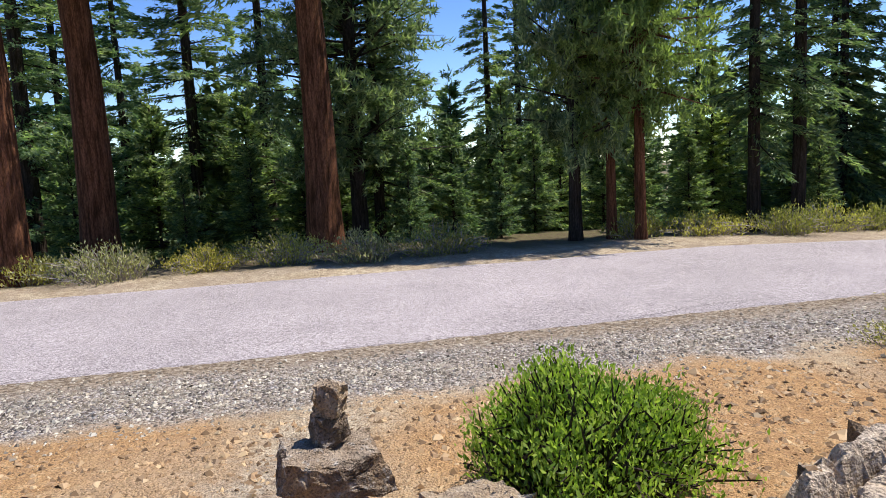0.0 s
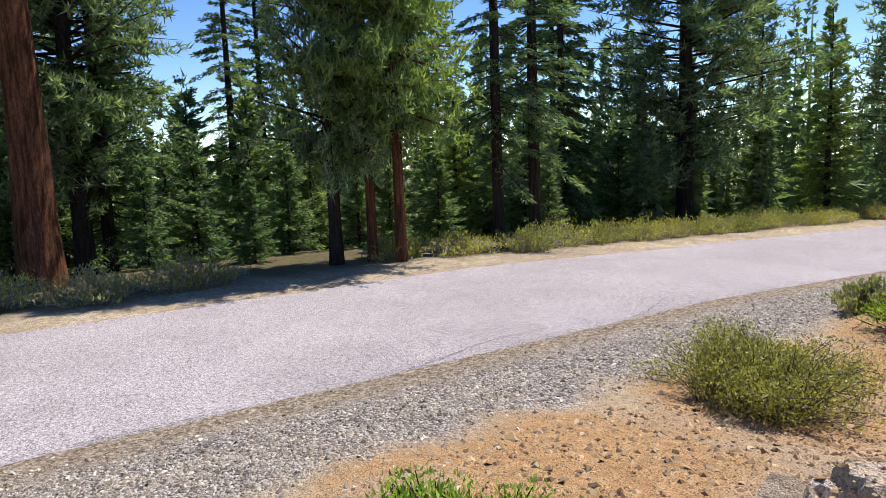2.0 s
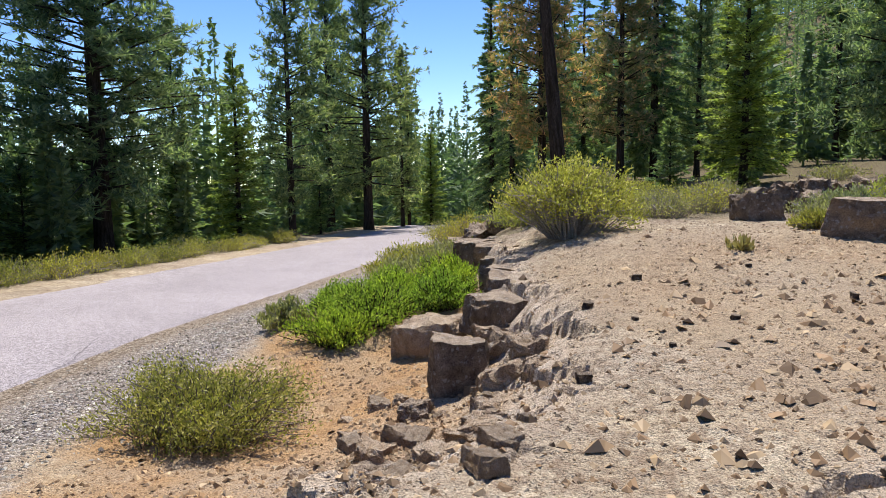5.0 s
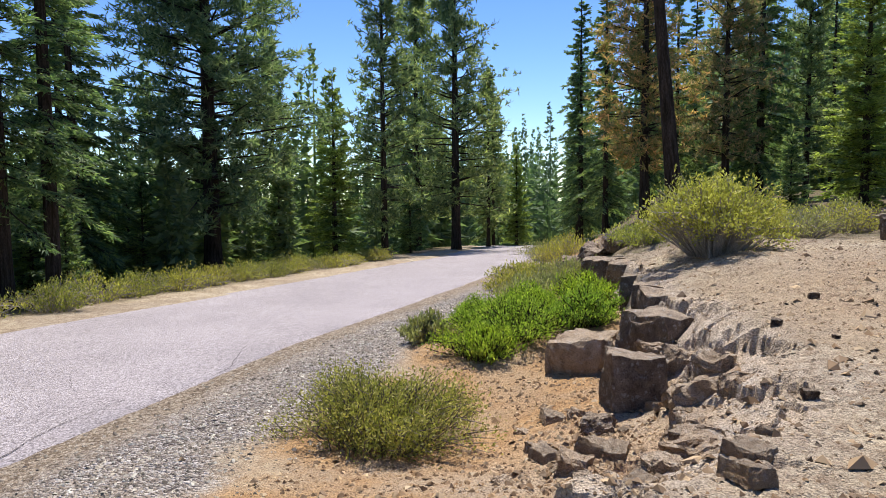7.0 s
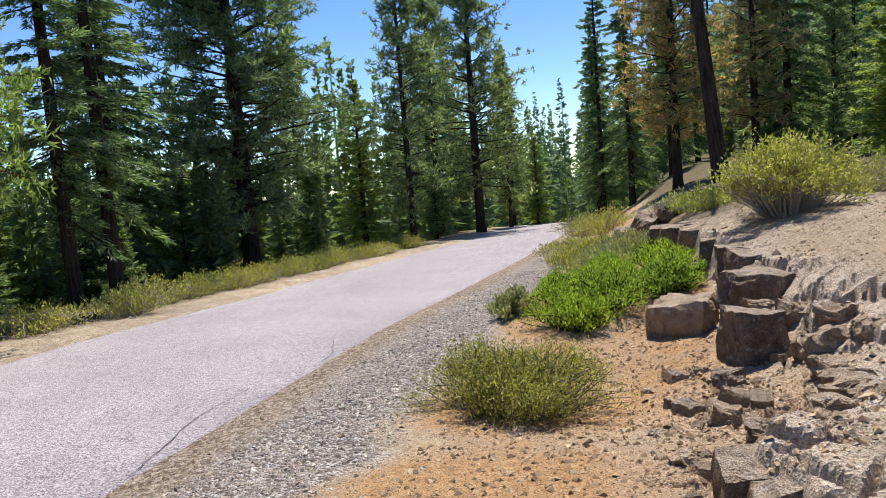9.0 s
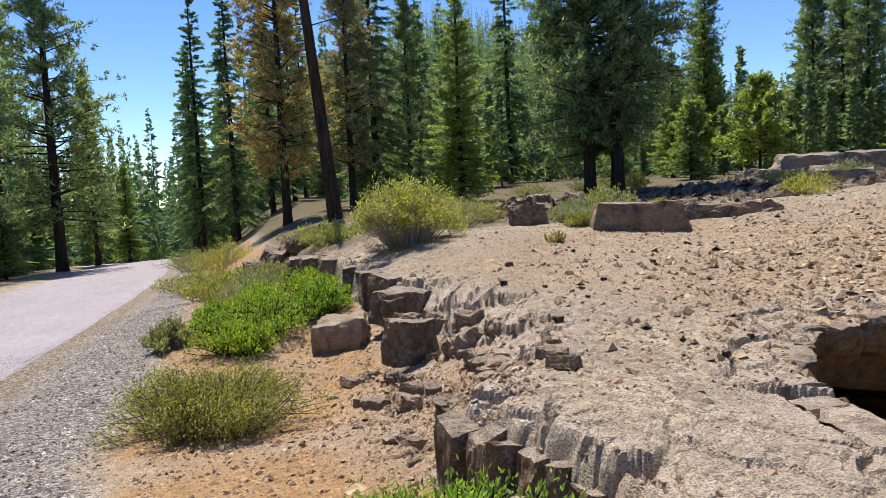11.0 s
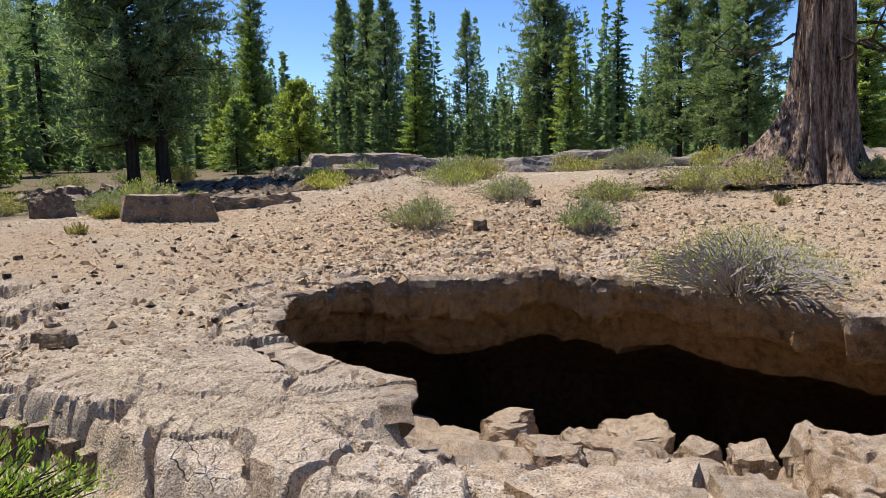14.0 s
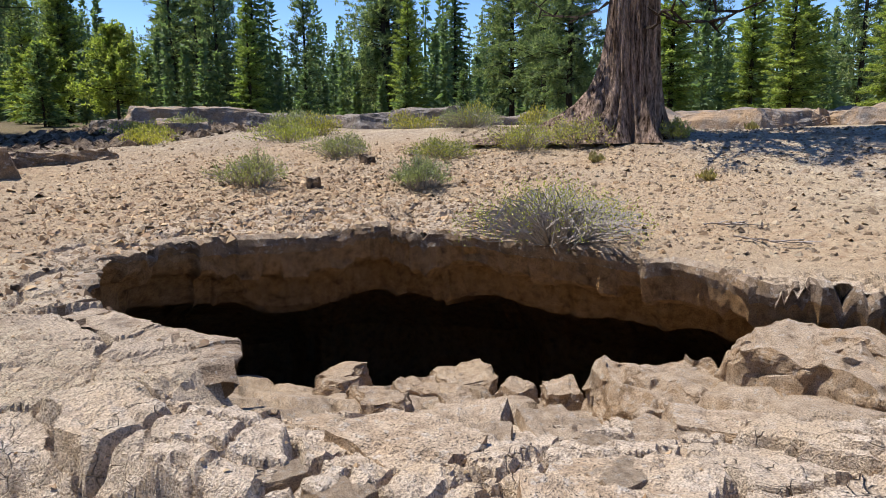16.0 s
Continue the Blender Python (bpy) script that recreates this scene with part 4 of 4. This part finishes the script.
def pine_crown(h, zb, R, seed, n=120, clumps=6, needles=15, blade=0.3, width=0.035, ball=0.26):
    """Sparse limbs that carry round tufts of long needles."""
    r = np.random.default_rng(seed)
    Q, A, B, ra = [], [], [], []
    for i in range(n):
        u = (i + r.random()) / n
        z = zb + (h - zb) * u
        a = r.random() * 6.283
        prof = (0.6 + 0.4 * math.sin(min(u * 4 + 0.4, 1.57))) * (1 - u ** 1.25) ** 0.75
        ln = max(R * prof * (0.38 + 0.8 * r.random()), 0.25)
        d = np.array((math.cos(a), math.sin(a), -0.12 + 0.75 * u + 0.15 * r.standard_normal()))
        p0 = np.array((0, 0, z))
        tip = p0 + d * ln + np.array((0, 0, 0.12 * ln))
        A.append(p0), B.append(tip), ra.append(0.014 + 0.014 * ln)
        c = p0 + d * (ln * (0.4 + 0.65 * r.random(clumps)))[:, None] + r.standard_normal((clumps, 3)) * 0.16 * ln ** 0.5 + np.array((0, 0, 0.06 * ln))
        D = r.standard_normal((clumps, needles, 3)) + np.array((0, 0, 0.5)) + d * 0.5
        D /= np.linalg.norm(D, axis=2, keepdims=True)
        P = c[:, None] + D * ball * 0.2 * r.random((clumps, needles, 1)) + d * ball * 0.6 * r.uniform(-1, 1, (clumps, needles, 1))
        Q.append(blades(P.reshape(-1, 3), D.reshape(-1, 3), blade * (0.6 + 0.6 * r.random(clumps * needles)), width, r))
    return Q, np.array(A), np.array(B), np.array(ra)


KINDS = {}


def tree_kind(key, label, h, r0, bark, leaf, crown, flare=0.35, bend=0.0, seed=1, category="tree", group="trees"):
    home = new("tree")
    tagged(home, label, category, group)
    part("trunk", trunk_mesh("trunk", h, r0, M[bark], seed, flare, bend=bend), home)
    Q, A, B, ra = crown
    part("limbwork", sticks("limbwork", A, B, ra, 0.006, M[bark]), home)["kind"] = "stuff"
    if Q:
        part("crown", blade_mesh("crown", Q, M[leaf]), home)["kind"] = "stuff"
    KINDS[key] = [home, h, False]


def tree(key, x, y, h=None, turn=None, label="", lean=0, wide=1.0, z=None):
    """Sets one tree of a kind; the first use moves the model itself, later uses copy it."""
    if math.hypot(x + 2, y) > (36 if key == "pine" else 29) and key + "_far" in KINDS:
        key += "_far"
    home, full, used = KINDS[key]
    k = (h or full) / full
    turn = (x * 37 + y * 61) % 360 if turn is None else turn
    m = pose(x, y, rest_z(x, y) if z is None else z, 0, lean, 0) @ pose(0, 0, 0, 0, 0, turn) @ Matrix.Diagonal((k * wide, k * wide, k, 1))
    if used:
        ob = copy_thing(home, m @ Matrix.Diagonal((*(1 / s for s in home.scale), 1)))
    else:
        ob = home
        ob.matrix_world = m
        KINDS[key][2] = True
    if label:
        ob["label"] = label
    return ob


tree_kind("red", "tall conifer with a bare red-brown furrowed trunk", 26, 0.4, "bark_red", "fir", fir_crown(26, 7.6, 3.4, 1, 0.5, 5, 0.3, 0.055, 0.3, 12), 0.3, seed=3)
tree_kind("fir", "dark green fir with drooping boughs", 20, 0.22, "bark_dark", "fir", fir_crown(20, 1.6, 2.8, 2, 0.42, 6, 0.26, 0.05, 0.3, 13, 0.7, 0.5), seed=4)
tree_kind("fir_far", "dark green fir with drooping boughs", 20, 0.22, "bark_dark", "fir", fir_crown(20, 1.4, 3.0, 22, 0.42, 6, 0.36, 0.085, 0.25, 8, 0.75, 0.4), seed=4)
tree_kind("fir_b", "slender dark fir with ragged boughs", 22, 0.23, "bark_dark", "fir", fir_crown(22, 3.4, 2.2, 3, 0.5, 5, 0.26, 0.05, 0.42, 12, 0.6, 0.55), seed=5)
tree_kind("fir_b_far", "slender dark fir with ragged boughs", 22, 0.23, "bark_dark", "fir", fir_crown(22, 2.6, 2.5, 23, 0.48, 6, 0.36, 0.085, 0.4, 8, 0.7, 0.45), seed=5)
tree_kind("pine", "tall pine with tufts of long needles", 20, 0.27, "bark_dark", "pine", pine_crown(20, 2.6, 4.0, 4, 270, 11, 24, 0.28, 0.052, 0.42), seed=6)
tree_kind("pine_far", "tall pine with tufts of long needles", 20, 0.27, "bark_dark", "pine", pine_crown(20, 2.4, 3.9, 24, 210, 8, 12, 0.34, 0.075, 0.42), seed=6)
tree_kind("pine_b", "narrow pine with open tufted limbs", 18, 0.2, "bark_dark", "pine", pine_crown(18, 2.0, 2.8, 25, 170, 7, 11, 0.33, 0.075, 0.36), seed=7)
tree_kind("cedar", "bright green bushy incense cedar", 12, 0.17, "bark_dark", "cedar", fir_crown(12, 0.5, 2.1, 6, 0.25, 7, 0.24, 0.06, 0.08, 10, 0.65, 0.35), seed=8)
tree_kind("tall_cedar", "tall incense cedar with dense green sprays", 19, 0.24, "bark_dark", "pine", pine_crown(19, 1.8, 3.2, 7, 320, 9, 20, 0.26, 0.055, 0.46), seed=9)
tree_kind("road_cedar", "roadside cedar with bare reddish trunk and bright crown", 18, 0.19, "bark_red", "cedar", pine_crown(18, 3.0, 3.1, 17, 300, 10, 20, 0.24, 0.05, 0.44), seed=19)
tree_kind("young", "small bright young fir in the understorey", 5, 0.06, "bark_dark", "fir", fir_crown(5, 0.15, 1.5, 8, 0.18, 6, 0.24, 0.06, 0.05, 8, 0.8), seed=10)
tree_kind("dying", "dying pine with orange-brown needles", 15, 0.2, "bark_dark", "orange", pine_crown(15, 2.4, 2.6, 9, 180, 8, 18, 0.28, 0.05), seed=11)
tree_kind("snag", "bare leaning dead trunk with short stub limbs", 15, 0.2, "bark_dark", "orange", ([], *pine_crown(15, 5.0, 1.1, 10, 45, 1, 1)[1:]), seed=12)
tree_kind("oak", "small round leafy green tree", 4.2, 0.07, "bark_dark", "cedar", pine_crown(4.2, 0.9, 1.7, 12, 90, 8, 18, 0.16, 0.07, 0.34), seed=13)

# across the road
for x, y, h in ((-15.95, -5.9, 25), (-18.4, -4.74, 27), (-19.1, 0.8, 28)):
    tree("red", x, y, h)
for x, y, h in ((-22.8, -7.6, 20), (-27.8, -3.5, 21), (-23.8, 2.95, 17), (-36.5, -10.6, 22), (-34.1, 11.6, 18), (-30.3, 19.4, 15), (-41, 2, 20), (-30, -12, 20)):
    tree("fir", x, y, h)
for x, y, h in ((-30.0, -0.9, 22), (-16.85, 12.55, 17), (-17.0, 14.1, 18), (-23.0, 21.0, 18), (-39.1, -8.4, 23), (-24.5, 21.9, 17), (-28.8, 8.45, 17)):
    tree("fir_b", x, y, h)
for x, y, h in ((-22.9, 2.15, 19), (-15.9, 49.9, 25), (-21.2, 56.5, 24)):
    tree("pine", x, y, h)
tree("pine", -16.5, 7.1, 19, wide=0.6)
tree("pine", -21.1, 26.9, 22, wide=1.25, label="broad old pine with dense needle tufts by the road")
for x, y, h in ((-17.4, 39.0, 19), (-26.1, 41, 15), (-15.3, 58.3, 15)):
    tree("pine_b", x, y, h)
for x, y, h in ((-16.0, 7.85, 17), (-15.35, 8.3, 18)):
    tree("road_cedar", x, y, h, wide=0.68)
for x, y, h in ((-19.15, 35.7, 10.5), (-30.4, 34.1, 9), (-13.5, 62, 9), (-24, 16, 7)):
    tree("cedar", x, y, h)
for x, y, h in ((-25.6, -4.6, 5.5), (-20.5, -3.0, 2.6), (-22, -1.2, 3.4), (-21.5, 3.6, 3.0), (-23.5, 5.5, 4), (-19.5, 6.0, 2.4), (-21.5, 7.8, 3.6), (-18.5, 9.8, 2.6), (-20, 12.5, 3.2), (-24.5, 0.4, 4), (-19, 16.5, 2.8), (-27, 2, 5), (-33, 4, 6), (-30, 6, 5), (-35, -3, 7), (-26, 10.5, 5), (-38, 12, 6), (-27, 14, 5), (-21, 10, 3.5), (-25, 26, 5), (-29, 24, 6), (-20, 31, 5), (-17.5, 44, 5), (-23, -9, 5), (-26, -11, 6), (-21, -6, 3.5), (-28, -7.5, 7), (-31, -3.5, 7), (-26, -1.5, 6), (-29, 4.2, 7), (-25.5, 8, 6), (-24, 13, 5), (-29, 11, 7), (-22, 18, 5), (-26.5, 18.5, 6), (-33, 15, 7), (-32, 0.5, 7), (-34, 8, 8), (-22.5, 24, 4.5)):
    tree("young", x, y, h)
# along the road and beyond the shelf
for x, y, h in ((-7.75, 59.7, 17), (-4.7, 49.9, 15), (-4.3, 40.3, 16), (-6.9, 53.2, 20), (2.85, 33.6, 17), (13.2, 41, 16), (33.9, 29.5, 11), (-2, 45, 15), (0, 53, 17), (4, 47, 15), (-1.5, 61, 18), (6, 56, 17), (9, 48, 15), (-8.5, 67, 19), (2, 66, 19), (-17, 68, 18), (50.8, 22.3, 15), (50.4, 22.2, 12), (47.4, 17.5, 12), (43.3, 37.7, 17)):
    tree("fir_b" if h > 14 else "fir", x, y, h)
for x, y, h in ((8.4, 21.2, 17), (9.3, 20.8, 18)):
    tree("tall_cedar", x, y, h, label="tall dense dark green cedar at the shelf's edge")
tree("snag", -1.2, 19.1, 15, lean=-5)
tree("dying", -2.1, 28.2, 13.5)
tree("dying", 1.15, 30.9, 12.5)
for x, y, h in ((5.05, 35.2, 12), (14.6, 38.2, 13), (30.7, 31.5, 12.5), (30.1, 29.2, 12), (44.4, 33.2, 13), (22.9, 33.7, 12), (37.9, 1.0, 11), (36, -6.3, 11)):
    tree("pine_b", x, y, h)
for x, y, h in ((30.7, 33.7, 12), (33.3, 33.9, 12.5), (34.4, 32.7, 11.5), (36.1, 20.3, 17), (34.7, 19.8, 14), (31.6, 10.1, 11), (26.8, 5.6, 10.5), (29, 7.5, 10)):
    tree("pine", x, y, h)
for x, y, h in ((5.2, 26.6, 9.5), (23.7, 35.1, 11), (31.5, 16.3, 8), (22.4, 33.2, 9), (36, -1.4, 8.5), (30.1, -3.7, 7.5), (22, -6, 5.5), (18, 30, 7), (27, 24, 7)):
    tree("cedar", x, y, h)
for x, y, h in ((13.7, 22.6, 3.2), (11.5, 24.5, 3), (20, 24, 3.5), (25.5, 19, 3), (1.8, 20.5, 2.4), (27, 14, 3), (24, 9.5, 2.4), (6.5, 31, 4)):
    tree("young", x, y, h)
for x, y, h in ((24, -3.2, 6.5), (27, -7.5, 8), (20.8, -8.6, 5), (28.5, 1.5, 8.5), (25, 3.0, 5.5)):
    tree("cedar", x, y, h, label="sunlit bright green young cedar beyond the old trunk")
tree("oak", 17.0, 22.5, 4)
tree("oak", 15.2, 24.5, 3.2)


def far_woods(name, label, seed, count, place, lo, hi, boughs=34):
    """Distant conifers, one sheet of crowns and trunks that nobody could count."""
    r = np.random.default_rng(seed)
    x, y = place(r, count)
    sx = x - road_shift(y)
    keep = (sx < -17.5) | (sx > -3.0) | (y > 74)
    x, y = x[keep], y[keep]
    z = ground_z(x, y, False)
    Q = []
    for px, py, pz in zip(x, y, z):
        h = lo + (hi - lo) * r.random()
        u = np.sort(r.random(boughs * 6) ** 1.25)
        a = r.random(len(u)) * 6.283
        R = h * (0.10 + 0.05 * r.random()) * (1 - u) ** 0.75 * (0.35 + 0.8 * r.random(len(u)))
        P = np.stack([px + np.cos(a) * R * 0.45, py + np.sin(a) * R * 0.45, pz + h * (0.06 + 0.94 * u)], 1)
        D = np.stack([np.cos(a), np.sin(a), -0.35 + 0.9 * u + 0.2 * r.standard_normal(len(u))], 1) + 0.35 * r.standard_normal((len(u), 3))
        Q.append(blades(P, D, np.maximum(R * 0.9, 0.35), (0.018 * h + 0.1) * (0.7 + 0.6 * r.random(len(u))), r))
        up = np.array(((px, py, pz - 0.5),) * 2)
        Q.append(blades(up, np.array(((0.01, 0, 1.0), (0, 0.01, 1.0))), h * 1.0, 0.016 * h, r))
    tagged(new(name, blade_mesh(name, Q, M["far"])), label, "forest", kind="stuff")


def ring(d0, d1, a0, a1):
    def place(r, n):
        d, a = np.sqrt(d0 * d0 + (d1 * d1 - d0 * d0) * r.random(n)), np.radians(a0 + (a1 - a0) * r.random(n))
        return -np.sin(a) * d, np.cos(a) * d
    return place


far_woods("far_woods", "dense dark conifer wood across the road", 1, 420, ring(36, 110, 22, 122), 6, 14, 46)
far_woods("far_woods", "young growth among the trees beyond the shelf", 6, 260, ring(33, 75, -100, -2), 2.5, 7, 50)
far_woods("far_woods", "young growth across the road", 7, 200, ring(27, 60, 30, 116), 2.5, 8, 56)
far_woods("far_woods", "distant conifers along the road", 2, 330, ring(62, 170, -14, 25), 13, 22, 40)
far_woods("far_woods", "sunlit conifer wood beyond the lava shelf", 3, 460, ring(50, 150, -105, -8), 8, 15, 40)
far_woods("far_woods", "forested hillside in the distance", 4, 1500, ring(170, 380, -38, 4), 13, 24, 12)
far_woods("far_woods", "low forested ridge in the distance", 9, 200, ring(190, 400, -75, -34), 14, 24, 12)
far_woods("far_woods", "conifers closing off the road behind", 5, 160, ring(40, 90, 118, 255), 12, 20, 16)


# ---- the old cedar ----
def old_cedar(x, y):
    home = new("old_cedar_tree")
    home.matrix_world = pose(x, y, rest_z(x, y) - 0.1)
    tagged(home, "massive old cedar with a fluted, flared reddish trunk", "tree")
    sides, rings, h = 120, 70, 17
    z = h * np.linspace(0, 1, rings) ** 1.9
    A, Z = np.meshgrid(np.linspace(0, 2 * math.pi, sides, endpoint=False), z)
    tw = A + 0.12 * Z
    tw = tw + 0.25 * (fbm(np.cos(A) * 2, np.sin(A) * 2 + Z * 0.7, 1.0, 3, 4) - 0.5)
    flute = 0.7 * np.abs(np.sin(tw * 3.5 + 0.6)) + 0.5 * np.abs(np.sin(tw * 9 + 1.3)) + 0.3 * np.abs(np.sin(tw * 16 + 2)) + 0.35 * fbm(np.cos(A) * 3 + 9, np.sin(A) * 3 + Z * 0.5, 1.5, 3, 6) - 0.4
    root = np.exp(-Z / 0.5)
    side = 1 + 2.6 * np.exp(-((np.mod(A - math.radians(118) + math.pi, 2 * math.pi) - math.pi) / 0.6) ** 2) * np.exp(-Z / 0.75)
    rad = 0.53 * (1 - 0.9 * (Z / h) ** 1.2) * (0.84 + 0.3 * flute) + 0.4 * root * (0.3 + 0.9 * flute)
    rad = rad * side
    V = np.stack([np.cos(A) * rad, np.sin(A) * rad, Z], -1).reshape(-1, 3)
    i = np.arange(rings * sides).reshape(rings, sides)
    F = np.stack([i[:-1], np.roll(i, -1, 1)[:-1], np.roll(i, -1, 1)[1:], i[1:]], -1).reshape(-1, 4)
    part("trunk", mesh_np("trunk", V, F, M["bark_cedar"], True), home)
    Q, a, b, ra = pine_crown(17, 4.6, 4.0, 21, 110, 7, 14, 0.3, 0.05)
    part("limbwork", sticks("limbwork", a, b, ra * 1.6, 0.01, M["bark_dark"]), home, "dark bare crooked limbs")["kind"] = "stuff"
    part("crown", blade_mesh("crown", Q, M["cedar"]), home)["kind"] = "stuff"
    r = np.random.default_rng(31)
    for k in range(7):
        t = math.radians((215, 240, 262, 60, 285, 95, 30)[k])
        p = np.array((0.35 * math.cos(t), 0.35 * math.sin(t), 2.5 + 0.35 * k))
        A2, B2 = [], []
        for j in range(9):
            q = p + np.array((math.cos(t), math.sin(t), -0.35 + 0.12 * j)) * 0.36 + r.standard_normal(3) * 0.09
            A2.append(p), B2.append(q)
            if j > 2:
                A2.append(q), B2.append(q + r.standard_normal(3) * 0.28)
            p = q
        part("dead_limb", sticks("dead_limb", np.array(A2), np.array(B2), np.linspace(0.06, 0.015, len(A2)), 0.014, M["bark_dark"]), home, "crooked bare dead limb")


old_cedar(12.45, 0.05)


def fallen_branch(x, y, turn, length, seed):
    """A bare crooked dead branch with side twigs."""
    r = np.random.default_rng(seed)
    n = 9
    p = np.stack([np.linspace(0, length, n), np.cumsum(r.standard_normal(n) * 0.035), 0.03 + 0.02 * r.random(n)], 1)
    A, B = [*p[:-1]], [*p[1:]]
    for k in range(2, n - 1):
        A.append(p[k]), B.append(p[k] + np.array((0.12 + 0.1 * r.random(), r.choice((-1, 1)) * 0.14, 0.03 * r.random())))
    ob = new("fallen_branch", sticks("fallen_branch", np.array(A), np.array(B), np.linspace(0.02, 0.008, len(A)), 0.006, M["twig"]))
    ob.matrix_world = pose(x, y, rest_z(x, y), 0, 0, turn)
    tagged(ob, "bare grey dead branch lying on sand", "branch", "fallen branches")


for i, (x, y, a, ln) in enumerate(((5.4, -2.6, 250, 0.9), (5.9, -2.2, 280, 0.7), (12.6, -3.2, 260, 1.6), (4.4, 11.0, 20, 1.4))):
    fallen_branch(x, y, a, ln, i)
